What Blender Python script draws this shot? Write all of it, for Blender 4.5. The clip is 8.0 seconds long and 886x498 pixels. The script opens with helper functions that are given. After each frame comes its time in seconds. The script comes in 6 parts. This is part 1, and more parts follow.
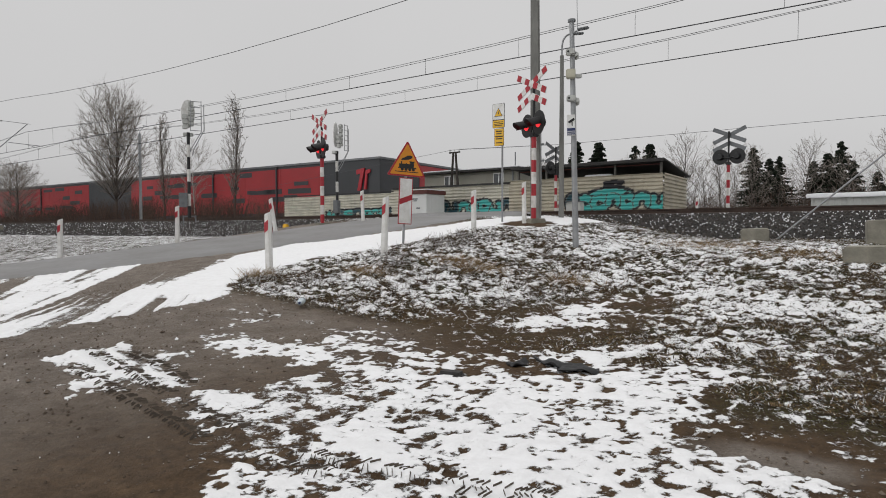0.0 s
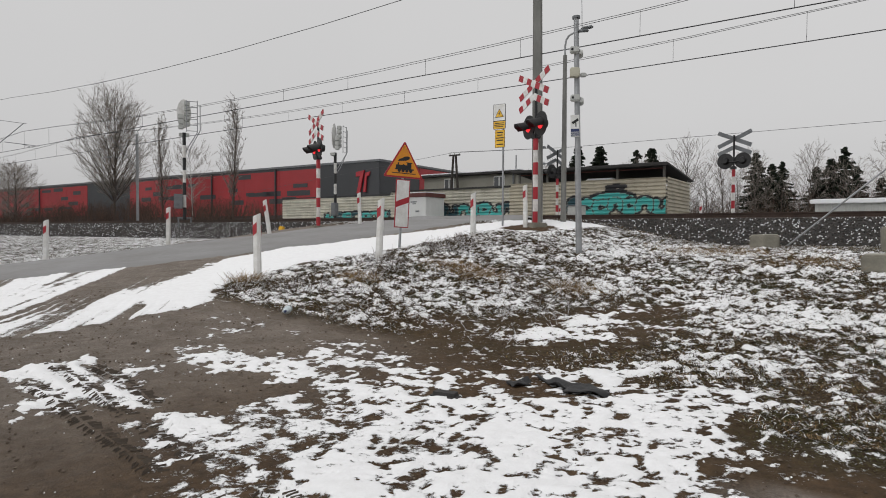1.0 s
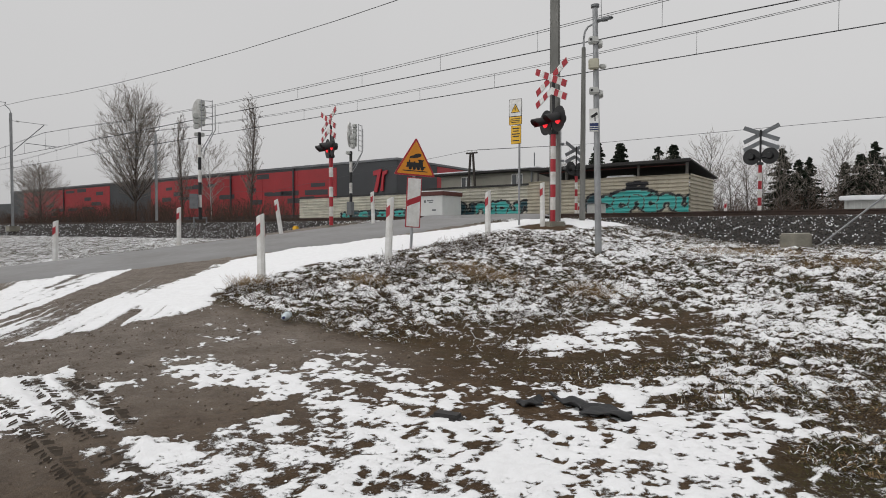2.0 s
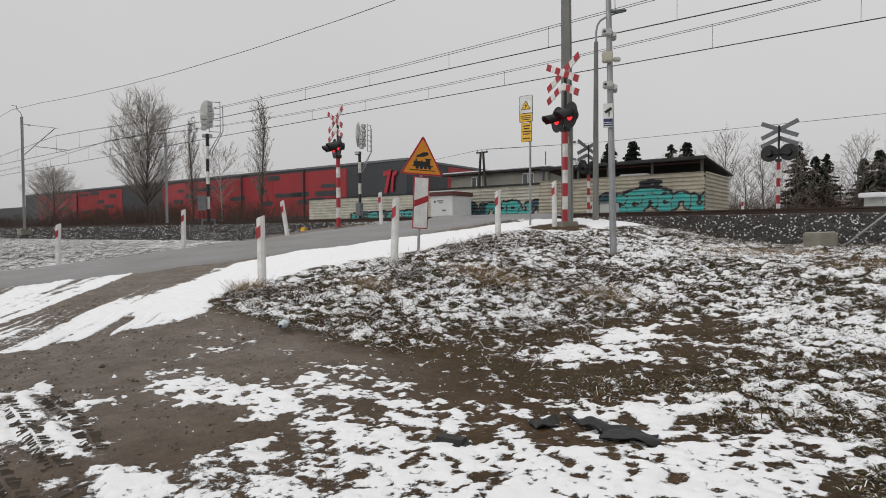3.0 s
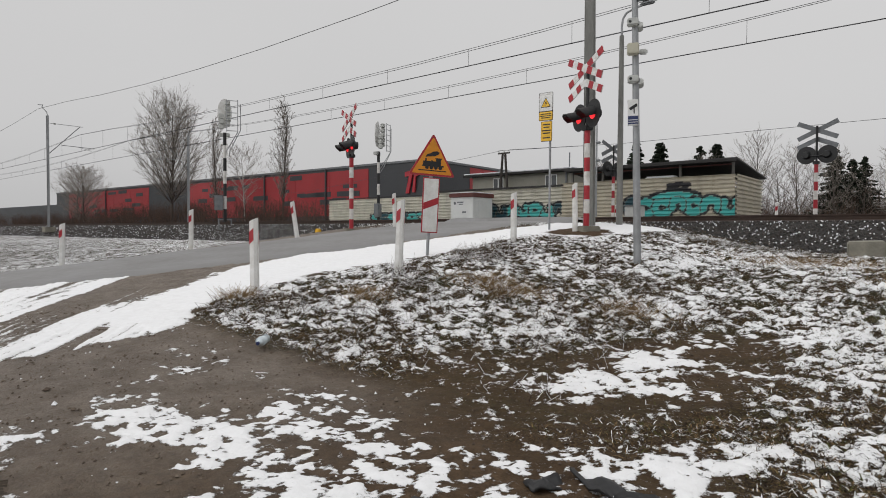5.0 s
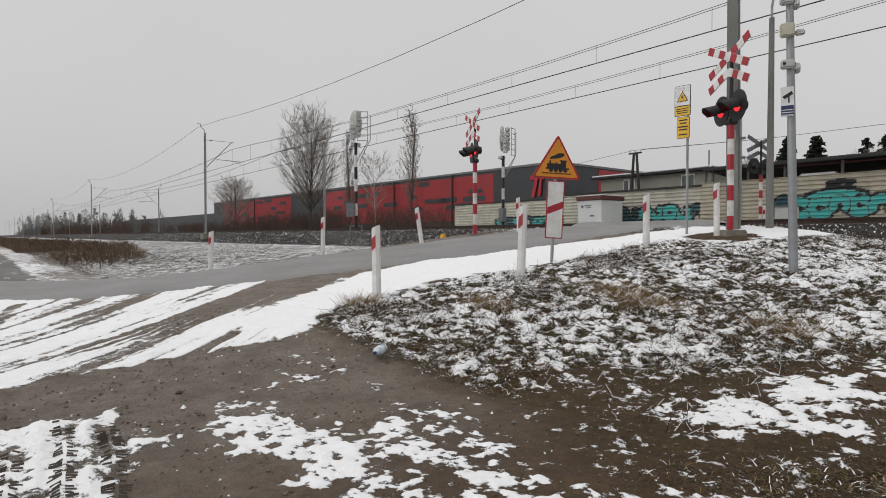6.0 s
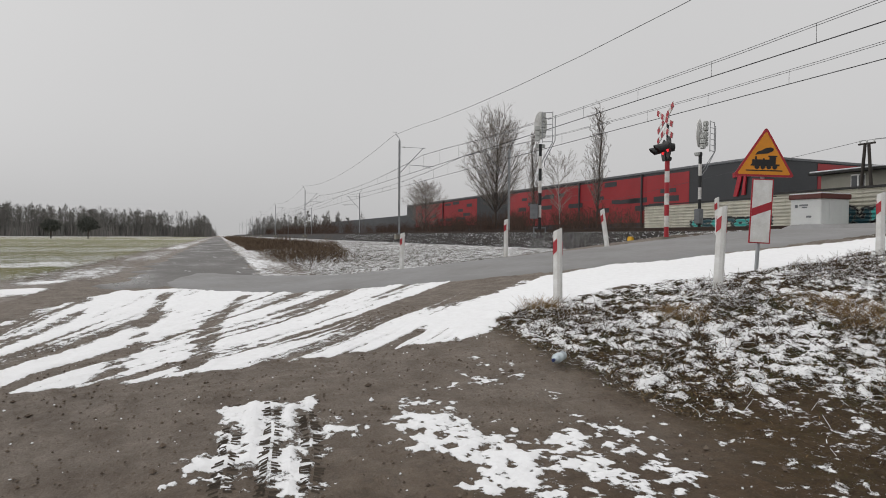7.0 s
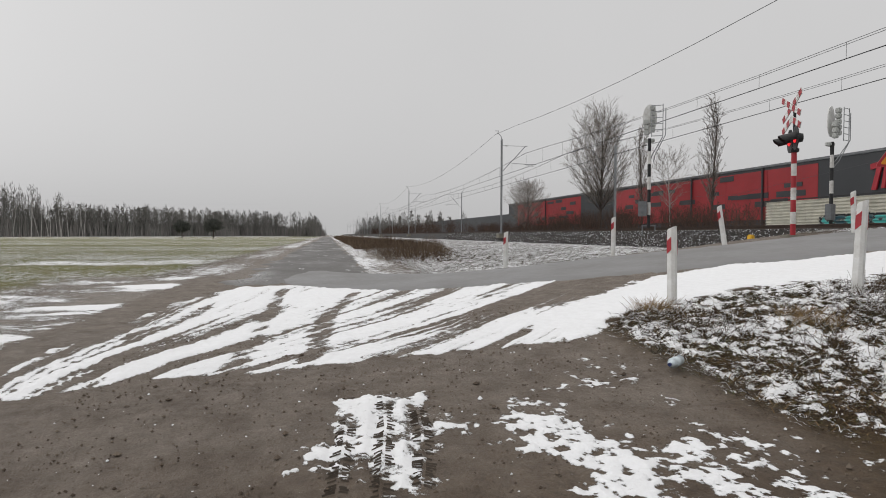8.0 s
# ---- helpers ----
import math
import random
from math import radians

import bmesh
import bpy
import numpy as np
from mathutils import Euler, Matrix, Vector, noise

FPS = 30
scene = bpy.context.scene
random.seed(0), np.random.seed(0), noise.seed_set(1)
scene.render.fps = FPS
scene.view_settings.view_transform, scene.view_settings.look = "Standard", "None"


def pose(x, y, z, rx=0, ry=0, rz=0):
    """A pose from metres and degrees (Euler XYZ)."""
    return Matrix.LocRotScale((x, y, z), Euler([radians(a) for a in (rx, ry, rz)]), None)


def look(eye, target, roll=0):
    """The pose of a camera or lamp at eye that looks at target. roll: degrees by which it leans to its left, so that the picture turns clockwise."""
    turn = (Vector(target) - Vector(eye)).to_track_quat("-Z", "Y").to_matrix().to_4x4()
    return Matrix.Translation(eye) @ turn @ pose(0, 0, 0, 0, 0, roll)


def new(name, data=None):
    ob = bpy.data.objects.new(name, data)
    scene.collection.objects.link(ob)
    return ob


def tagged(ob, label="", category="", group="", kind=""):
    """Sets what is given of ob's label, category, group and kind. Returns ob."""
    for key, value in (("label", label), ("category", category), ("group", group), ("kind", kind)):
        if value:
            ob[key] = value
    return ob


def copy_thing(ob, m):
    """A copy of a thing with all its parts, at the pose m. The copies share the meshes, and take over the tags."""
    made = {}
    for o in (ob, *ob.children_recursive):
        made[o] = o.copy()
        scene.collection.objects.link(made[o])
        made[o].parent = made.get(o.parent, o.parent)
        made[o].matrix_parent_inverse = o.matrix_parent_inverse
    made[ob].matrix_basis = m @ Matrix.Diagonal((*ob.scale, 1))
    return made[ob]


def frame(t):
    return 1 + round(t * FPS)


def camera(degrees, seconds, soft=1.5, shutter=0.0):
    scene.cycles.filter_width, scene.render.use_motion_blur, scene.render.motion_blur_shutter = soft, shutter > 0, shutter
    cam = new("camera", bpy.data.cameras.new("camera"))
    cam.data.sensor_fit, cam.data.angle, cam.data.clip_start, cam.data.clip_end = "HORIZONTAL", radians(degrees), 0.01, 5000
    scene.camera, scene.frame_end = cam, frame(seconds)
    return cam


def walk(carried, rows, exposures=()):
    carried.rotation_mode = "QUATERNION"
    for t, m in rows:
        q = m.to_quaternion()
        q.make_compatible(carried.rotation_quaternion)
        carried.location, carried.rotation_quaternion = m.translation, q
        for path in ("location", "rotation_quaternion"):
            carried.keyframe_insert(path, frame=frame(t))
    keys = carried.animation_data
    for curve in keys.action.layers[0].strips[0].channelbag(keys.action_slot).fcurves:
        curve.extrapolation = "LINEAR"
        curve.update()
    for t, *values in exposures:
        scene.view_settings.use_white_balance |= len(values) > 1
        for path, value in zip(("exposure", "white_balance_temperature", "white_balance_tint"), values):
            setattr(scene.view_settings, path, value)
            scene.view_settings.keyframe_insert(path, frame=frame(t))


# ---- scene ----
cam = camera(72.6, 8.0, soft=0.95)
PATH = [
    (0, (-0.219, 0.167, 1.606), (-1.371, 1.801, 1.54), -0.1),
    (0.5, (-0.322, 0.424, 1.572), (-1.474, 2.058, 1.502), 0.5),
    (1, (-0.483, 0.622, 1.619), (-1.635, 2.256, 1.564), 0.3),
    (1.5, (-0.585, 0.842, 1.618), (-1.733, 2.479, 1.559), 0.1),
    (2, (-0.672, 1.109, 1.647), (-1.875, 2.706, 1.587), 0.1),
    (3.5, (-0.943, 1.684, 1.687), (-2.179, 3.256, 1.629), -0.2),
    (4, (-0.946, 1.917, 1.729), (-2.18, 3.489, 1.677), 0.3),
    (5.5, (-1.306, 2.407, 1.74), (-2.706, 3.835, 1.685), 0.1),
    (6, (-1.364, 2.548, 1.765), (-2.945, 3.772, 1.722), 0.0),
    (6.5, (-1.378, 2.627, 1.775), (-3.16, 3.535, 1.737), 0.3),
    (7, (-1.405, 2.617, 1.794), (-3.279, 3.314, 1.753), 0.4),
    (7.5, (-1.437, 2.576, 1.798), (-3.371, 3.082, 1.754), 0.2),
    (8, (-1.437, 2.564, 1.791), (-3.401, 2.938, 1.745), 0.2),
]
walk(cam, [(t, look(eye, target, roll)) for t, eye, target, roll in PATH], [(0, 0.0, 6540, 10), (8, 0.0, 6540, 10)])

# ---- light: an even overcast winter sky ----
world = bpy.data.worlds.new("overcast_sky")
scene.world = world
world.use_nodes = True
wn, wl = world.node_tree.nodes, world.node_tree.links
bg = wn["Background"]
sky = wn.new("ShaderNodeTexSky")
sky.sky_type, sky.sun_disc = "NISHITA", False
sky.sun_elevation, sky.sun_rotation = radians(24), radians(200)
sky.dust_density, sky.air_density = 6.0, 1.5
grey = wn.new("ShaderNodeRGBToBW")
wl.new(sky.outputs[0], grey.inputs[0])
tc = wn.new("ShaderNodeTexCoord")
sep = wn.new("ShaderNodeSeparateXYZ")
wl.new(tc.outputs["Generated"], sep.inputs[0])
ramp = wn.new("ShaderNodeValToRGB")
ramp.color_ramp.elements[0].position, ramp.color_ramp.elements[0].color = 0.0, (0.50, 0.50, 0.505, 1)
ramp.color_ramp.elements[1].position, ramp.color_ramp.elements[1].color = 1.0, (0.82, 0.82, 0.83, 1)
e = ramp.color_ramp.elements.new(0.42)
e.color = (0.575, 0.575, 0.58, 1)
wl.new(sep.outputs["Z"], ramp.inputs[0])
cloud = wn.new("ShaderNodeTexNoise")
cloud.inputs["Scale"].default_value, cloud.inputs["Detail"].default_value = 1.6, 5
wl.new(tc.outputs["Generated"], cloud.inputs["Vector"])
cr = wn.new("ShaderNodeMapRange")
cr.inputs["To Min"].default_value, cr.inputs["To Max"].default_value = 0.93, 1.07
wl.new(cloud.outputs["Fac"], cr.inputs["Value"])
mul = wn.new("ShaderNodeMixRGB")
mul.blend_type, mul.inputs[0].default_value = "MULTIPLY", 1.0
wl.new(ramp.outputs[0], mul.inputs[1])
wl.new(cr.outputs[0], mul.inputs[2])
mix = wn.new("ShaderNodeMixRGB")
mix.inputs[0].default_value = 0.03
wl.new(mul.outputs[0], mix.inputs[1])
wl.new(grey.outputs[0], mix.inputs[2])
wl.new(mix.outputs[0], bg.inputs[0])
bg.inputs[1].default_value = 1.0
sun = new("sun", bpy.data.lights.new("sun", "SUN"))
sun.data.energy, sun.data.angle, sun.data.color = 0.68, radians(40), (1.0, 0.98, 0.95)
sun.matrix_world = look((0, 0, 50), (6, 16, 0))


# ---- materials ----
def nodes_of(name):
    m = bpy.data.materials.new(name)
    m.use_nodes = True
    return m, m.node_tree.nodes, m.node_tree.links, m.node_tree.nodes["Principled BSDF"]


def tex(n, l, scale, detail=4.0, coord="Object", stretch=(1, 1, 1), rough=0.55):
    c = n.new("ShaderNodeTexCoord")
    mp = n.new("ShaderNodeMapping")
    mp.inputs["Scale"].default_value = stretch
    l.new(c.outputs[coord], mp.inputs["Vector"])
    t = n.new("ShaderNodeTexNoise")
    t.inputs["Scale"].default_value, t.inputs["Detail"].default_value, t.inputs["Roughness"].default_value = scale, detail, rough
    l.new(mp.outputs[0], t.inputs["Vector"])
    return t.outputs["Fac"]


def span(n, l, src, a, b, lo=0.0, hi=1.0):
    r = n.new("ShaderNodeMapRange")
    for k, v in (("From Min", a), ("From Max", b), ("To Min", lo), ("To Max", hi)):
        r.inputs[k].default_value = v
    l.new(src, r.inputs["Value"])
    return r.outputs[0]


def blend(n, l, fac, a, b, mode="MIX"):
    x = n.new("ShaderNodeMixRGB")
    x.blend_type = mode
    for sock, v in zip(x.inputs, (fac, a, b)):
        if hasattr(v, "is_output"):
            l.new(v, sock)
        elif isinstance(v, (int, float)):
            sock.default_value = v if sock.type == "VALUE" else (v, v, v, 1)
        else:
            sock.default_value = (*v, 1)
    return x.outputs[0]


def bumped(n, l, bsdf, src, strength, distance):
    b = n.new("ShaderNodeBump")
    b.inputs["Strength"].default_value, b.inputs["Distance"].default_value = strength, distance
    l.new(src, b.inputs["Height"])
    l.new(b.outputs[0], bsdf.inputs["Normal"])


def mat(name, color, rough=0.6, metal=0.0, var=0.25, scale=6.0, bump=0.2, coord="Object", stretch=(1, 1, 1), dirt=None, each=0.0):
    """A surface with broad stains, fine grain and relief; each: how much single pieces differ."""
    m, n, l, b = nodes_of(name)
    big, fine = tex(n, l, scale, 5, coord, stretch), tex(n, l, scale * 9, 3, coord, stretch)
    dark = tuple(c * (1 - var) for c in color) if dirt is None else dirt
    c = blend(n, l, span(n, l, big, 0.35, 0.7), color, dark)
    c = blend(n, l, 1.0, c, span(n, l, fine, 0.2, 0.8, 1 - var * 0.5, 1 + var * 0.3), "MULTIPLY")
    if each:
        info = n.new("ShaderNodeObjectInfo")
        c = blend(n, l, 1.0, c, span(n, l, info.outputs["Random"], 0, 1, 1 - each, 1 + each * 0.6), "MULTIPLY")
    l.new(c, b.inputs["Base Color"])
    l.new(span(n, l, fine, 0.2, 0.8, max(rough - 0.1, 0.03), min(rough + 0.12, 1)), b.inputs["Roughness"])
    b.inputs["Metallic"].default_value = metal
    if bump:
        bumped(n, l, b, fine, bump, 0.01)
    return m


def islands(name, colors, rough=0.8, snow=0.0):
    """Many small pieces in one mesh, each of its own shade; snow: the share of white ones."""
    m, n, l, b = nodes_of(name)
    g = n.new("ShaderNodeNewGeometry")
    r = n.new("ShaderNodeValToRGB")
    els = r.color_ramp.elements
    cols = list(colors) + ([(0.8, 0.81, 0.83)] if snow else [])
    r.color_ramp.interpolation = "CONSTANT"
    els[0].color = (*cols[0], 1)
    for i, c in enumerate(cols[1:], 1):
        p = i / len(colors) * (1 - snow) if snow else i / len(cols)
        el = els[-1] if i == len(cols) - 1 else els.new(p)
        el.position, el.color = (1 - snow if snow and i == len(cols) - 1 else p), (*c, 1)
    l.new(g.outputs["Random Per Island"], r.inputs[0])
    l.new(r.outputs[0], b.inputs["Base Color"])
    b.inputs["Roughness"].default_value = rough
    b.inputs["Specular IOR Level"].default_value = 0.2
    return m


def glow(name, color, strength):
    m, n, l, b = nodes_of(name)
    b.inputs["Base Color"].default_value = (*color, 1)
    b.inputs["Emission Color"].default_value = (*color, 1)
    b.inputs["Emission Strength"].default_value = strength
    return m


WHITE = mat("white_plastic", (0.78, 0.78, 0.77), 0.45, var=0.18, scale=5, bump=0.05, dirt=(0.6, 0.59, 0.56))
RED = mat("signal_red", (0.4, 0.018, 0.03), 0.42, var=0.2, scale=6, bump=0.05)
REDW = mat("mast_white", (0.72, 0.71, 0.69), 0.5, var=0.25, scale=7, bump=0.08, dirt=(0.52, 0.5, 0.47))
ORANGE = mat("sign_orange", (0.72, 0.27, 0.012), 0.35, var=0.12, scale=4, bump=0.02)
YELLOW = mat("sign_yellow", (0.78, 0.45, 0.02), 0.4, var=0.12, scale=4, bump=0.02)
BLACK = mat("matt_black", (0.012, 0.012, 0.013), 0.5, var=0.3, scale=5, bump=0.08)
STEEL = mat("galvanised_steel", (0.36, 0.37, 0.38), 0.5, 0.6, var=0.25, scale=5, bump=0.08)
DSTEEL = mat("dull_grey_steel", (0.2, 0.21, 0.22), 0.6, 0.3, var=0.3, scale=5, bump=0.1)
WIRE = mat("dark_wire", (0.06, 0.06, 0.065), 0.6, 0.3, var=0.1, scale=5, bump=0)
CONC = mat("weathered_concrete", (0.24, 0.24, 0.225), 0.88, var=0.35, scale=3, bump=0.35, stretch=(1, 1, 0.25))
CONCL = mat("pale_concrete", (0.27, 0.255, 0.21), 0.9, var=0.35, scale=4, bump=0.35)
BOXG = mat("pale_grey_plastic", (0.5, 0.51, 0.49), 0.45, var=0.12, scale=8, bump=0.03)
CREAM = mat("cream_plastic", (0.52, 0.5, 0.4), 0.5, var=0.12, scale=8, bump=0.03)
NAVY = mat("sign_blue", (0.02, 0.035, 0.12), 0.4, var=0.1, scale=6, bump=0.02)
LENS_ON = glow("lit_red_lens", (1.0, 0.03, 0.04), 0.9)
LENS_OFF = mat("unlit_red_lens", (0.16, 0.02, 0.02), 0.2, var=0.1, scale=8, bump=0.02)
RUST = mat("rusty_rail_steel", (0.075, 0.05, 0.04), 0.7, 0.4, var=0.35, scale=5, bump=0.2)
SLEEPER = mat("concrete_sleeper", (0.2, 0.19, 0.175), 0.9, var=0.3, scale=4, bump=0.3, each=0.15)
BARK = mat("grey_brown_bark", (0.1, 0.083, 0.07), 0.9, var=0.35, scale=4, bump=0.4)
TWIG = mat("twig_bark", (0.26, 0.228, 0.2), 0.9, var=0.3, scale=3, bump=0.1)
BIRCH = mat("birch_bark", (0.45, 0.43, 0.4), 0.8, var=0.5, scale=3, bump=0.2)
WOODP = mat("tarred_wood", (0.05, 0.042, 0.036), 0.85, var=0.3, scale=4, bump=0.2)


# ---- mesh helpers ----
def mesh_ob(name, bm, material, parent=None, smooth=False):
    me = bpy.data.meshes.new(name)
    bm.to_mesh(me)
    bm.free()
    me.materials.append(material)
    if smooth:
        me.polygons.foreach_set("use_smooth", [True] * len(me.polygons))
    ob = new(name, me)
    ob.parent = parent
    return ob


def part(name, bm, material, parent, label="", smooth=False):
    return tagged(mesh_ob(name, bm, material, parent, smooth), label)


def arrays(name, verts, faces, material, parent=None):
    me = bpy.data.meshes.new(name)
    me.from_pydata(verts, [], faces)
    me.materials.append(material)
    ob = new(name, me)
    ob.parent = parent
    return ob


def empty(name, m, label, category, group=""):
    ob = new(name)
    ob.matrix_basis = m
    return tagged(ob, label, category, group)


def box(sx, sy, sz, at=(0, 0, 0), bevel=0.0, turn=None, bm=None):
    """A box with its middle at `at`, its edges rounded off."""
    bm2 = bmesh.new()
    bmesh.ops.create_cube(bm2, size=1.0)
    bmesh.ops.scale(bm2, vec=(sx, sy, sz), verts=bm2.verts)
    if bevel:
        bmesh.ops.bevel(bm2, geom=bm2.edges[:], offset=bevel, segments=2, affect="EDGES")
    m = Matrix.Translation(at) @ (turn.to_4x4() if turn else Matrix())
    bmesh.ops.transform(bm2, matrix=m, verts=bm2.verts)
    return joined(bm, bm2)


def joined(bm, bm2):
    if bm is None:
        return bm2
    me = bpy.data.meshes.new("tmp")
    bm2.to_mesh(me)
    bm2.free()
    bm.from_mesh(me)
    bpy.data.meshes.remove(me)
    return bm


def tube(a, b, r0, r1=None, sides=12, bm=None):
    """A closed tapered tube from a to b."""
    a, b = Vector(a), Vector(b)
    r1 = r0 if r1 is None else r1
    bm2 = bmesh.new()
    bmesh.ops.create_cone(bm2, cap_ends=True, segments=sides, radius1=r0, radius2=r1, depth=(b - a).length)
    m = Matrix.Translation((a + b) / 2) @ (b - a).to_track_quat("Z", "Y").to_matrix().to_4x4()
    bmesh.ops.transform(bm2, matrix=m, verts=bm2.verts)
    return joined(bm, bm2)


def bent(points, r, sides=8, bm=None):
    bm = bm or bmesh.new()
    for a, b in zip(points, points[1:]):
        tube(a, b, r, r, sides, bm)
    return bm


def plate(outline, thick, y=0.0, bm=None, bevel=0.0):
    """A plate in the xz plane from an outline, its face at -y."""
    bm2 = bmesh.new()
    vs = [bm2.verts.new((x, y, z)) for x, z in outline]
    f = bm2.faces.new(vs)
    r = bmesh.ops.extrude_face_region(bm2, geom=[f])
    bmesh.ops.translate(bm2, vec=(0, thick, 0), verts=[v for v in r["geom"] if isinstance(v, bmesh.types.BMVert)])
    bmesh.ops.recalc_face_normals(bm2, faces=bm2.faces)
    return joined(bm, bm2)


def rounded(pts, r, n=4):
    """An outline with its corners rounded."""
    out = []
    for i, p in enumerate(pts):
        a, b = Vector(pts[i - 1]), Vector(pts[(i + 1) % len(pts)])
        p = Vector(p)
        u, v = p + (a - p).normalized() * r, p + (b - p).normalized() * r
        for k in range(n + 1):
            t = k / n
            out.append(tuple(u * (1 - t) ** 2 + p * 2 * t * (1 - t) + v * t * t))
    return out


def rect(w, h, cx=0.0, cz=0.0, r=0.0):
    pts = [(cx - w / 2, cz - h / 2), (cx + w / 2, cz - h / 2), (cx + w / 2, cz + h / 2), (cx - w / 2, cz + h / 2)]
    return rounded(pts, r) if r else pts


# ---- the ground ----
def ease(a, b, v):
    t = np.clip((v - a) / (b - a), 0, 1)
    return t * t * (3 - 2 * t)


def height(x, y):
    """The lie of the land: a flat junction, the road's ramp up to the railway, and the banks beside it."""
    right = 0.10 + 0.045 * np.clip(y, -6, 30) + 0.45 * ease(8, 15, y)
    s = y - 3.9
    ramp_up = 0.42 + 0.06 * (s + np.sqrt(s * s + 1.2))
    ramp_up = ramp_up - 0.5 * ((ramp_up - 2.1) + np.sqrt((ramp_up - 2.1) ** 2 + 0.012))
    left = 0.5 + 0.75 * ease(4, 18, y)
    z = right + (ramp_up - right) * ease(-3.2, -8.5, x)
    z = z + (left - z) * ease(-16.5, -21.5, x)
    z = z + (0.45 - z) * ease(0, -8, y)
    return z + (1.9 - z) * ease(17.5, 20, y)


def at_ground(x, y):
    return float(height(np.array(x, float), np.array(y, float)))


RNG = np.random.default_rng(7)
LATTICE = RNG.random((256, 256))


def vnoise(x, y):
    xi, yi = np.floor(x).astype(int), np.floor(y).astype(int)
    fx, fy = x - xi, y - yi
    fx, fy = fx * fx * (3 - 2 * fx), fy * fy * (3 - 2 * fy)
    g = lambda i, j: LATTICE[(xi + i) % 256, (yi + j) % 256]
    return (g(0, 0) * (1 - fx) + g(1, 0) * fx) * (1 - fy) + (g(0, 1) * (1 - fx) + g(1, 1) * fx) * fy


def fnoise(x, y, f, octaves=4, gain=0.55):
    s, a, t = 0, 1.0, 0
    for k in range(octaves):
        s = s + a * vnoise(x * f + 17.3 * k, y * f + 9.1 * k)
        t, a, f = t + a, a * gain, f * 2.03
    return s / t


def inside(x, y, poly):
    """Metres inside an outline (negative outside)."""
    d = np.full(x.shape, 1e9)
    sign = np.zeros(x.shape, bool)
    for (ax, ay), (bx, by) in zip(poly, poly[1:] + poly[:1]):
        ex, ey = bx - ax, by - ay
        t = np.clip(((x - ax) * ex + (y - ay) * ey) / (ex * ex + ey * ey), 0, 1)
        d = np.minimum(d, np.hypot(x - ax - t * ex, y - ay - t * ey))
        cut = (ay > y) != (by > y)
        sign ^= cut & (x < ax + (y - ay) / (ey if ey else 1e-9) * ex)
    return np.where(sign, d, -d)


TRACKS = [(-7.1, -0.2), (-8.1, -0.65), (-14.9, -0.35), (-17.5, 0.3), (-17.9, 2.8), (-14.8, 5.2), (-13.4, 8.0), (-12.2, 9.0), (-10.6, 9.4), (-9.3, 8.4), (-9.1, 6.9), (-8.3, 5.9), (-7.8, 5.2), (-8.05, 4.4), (-7.85, 3.2), (-7.7, 1.8), (-7.4, 0.4)]
VERGE = [(-8.0, 5.35), (-9.15, 6.75), (-9.6, 8.8), (-8.95, 9.9), (-8.7, 12.8), (-8.9, 14.2), (-7.2, 14.7), (-6.3, 17.4), (-9.6, 17.2), (-11.2, 12.9), (-12.2, 10.3), (-12.1, 8.8), (-10.9, 7.1), (-9.4, 5.2)]
SHEET = [(-4.43, 3.27), (-4.36, 4.01), (-3.89, 4.58), (-3.01, 4.79), (-2.35, 4.59), (-1.81, 4.91), (-1.87, 5.54), (-1.5, 5.9), (-1.2, 5.26), (-1.12, 4.57), (-0.99, 4.07), (-0.7, 3.88), (-0.45, 3.6),
         (-0.2, 2.2), (-2.5, 1.7), (-3.3, 2.1), (-4.1, 2.6), (-4.7, 2.8)]
BAND = [(-5.96, 4.04), (-5.25, 4.6), (-5.14, 5.08), (-4.34, 5.32), (-3.07, 5.33), (-2.69, 5.8), (-2.52, 6.63), (-1.96, 5.83), (-1.81, 4.91), (-2.38, 4.66), (-3.05, 4.77), (-3.89, 4.58), (-4.36, 4.01), (-5.02, 4.0), (-5.5, 3.85)]
PATCH_FAR = [(-2.45, 9.22), (-2.33, 10.0), (-1.59, 9.91), (-0.43, 10.07), (1.2, 9.8), (1.0, 8.2), (-0.5, 8.37), (-0.98, 8.77), (-1.64, 8.48), (-2.23, 8.78)]
PATCH_SMALL = [(-3.58, 6.82), (-3.67, 7.75), (-3.34, 8.67), (-2.98, 7.92), (-2.99, 7.16), (-3.38, 6.72)]
PATCH_MID = [(-2.17, 6.51), (-2.0, 7.42), (-1.41, 7.49), (-1.1, 6.82), (-1.36, 6.06), (-1.71, 5.86)]
TREAD = [(-6.48, 2.62), (-6.52, 3.29), (-6.02, 3.65), (-5.38, 3.44), (-4.81, 3.13), (-4.94, 2.6), (-5.59, 2.55)]
MIRE = [(-7.8, 5.5), (-6.4, 4.4), (-6.2, 5.2), (-5.34, 5.5), (-4.92, 7.0), (-4.05, 8.1), (-3.39, 9.4), (-2.4, 9.6), (-2.34, 8.2), (-2.5, 6.9), (-2.9, 6.0), (-3.8, 5.4), (-5.0, 5.2)]
SOFT = [(-1.34, 6.07), (-1.12, 6.95), (0.6, 7.6), (3, 7), (3, 2.5), (0.2, 2.2), (-0.45, 3.7), (-0.71, 3.96), (-0.97, 4.08), (-1.11, 4.57)]
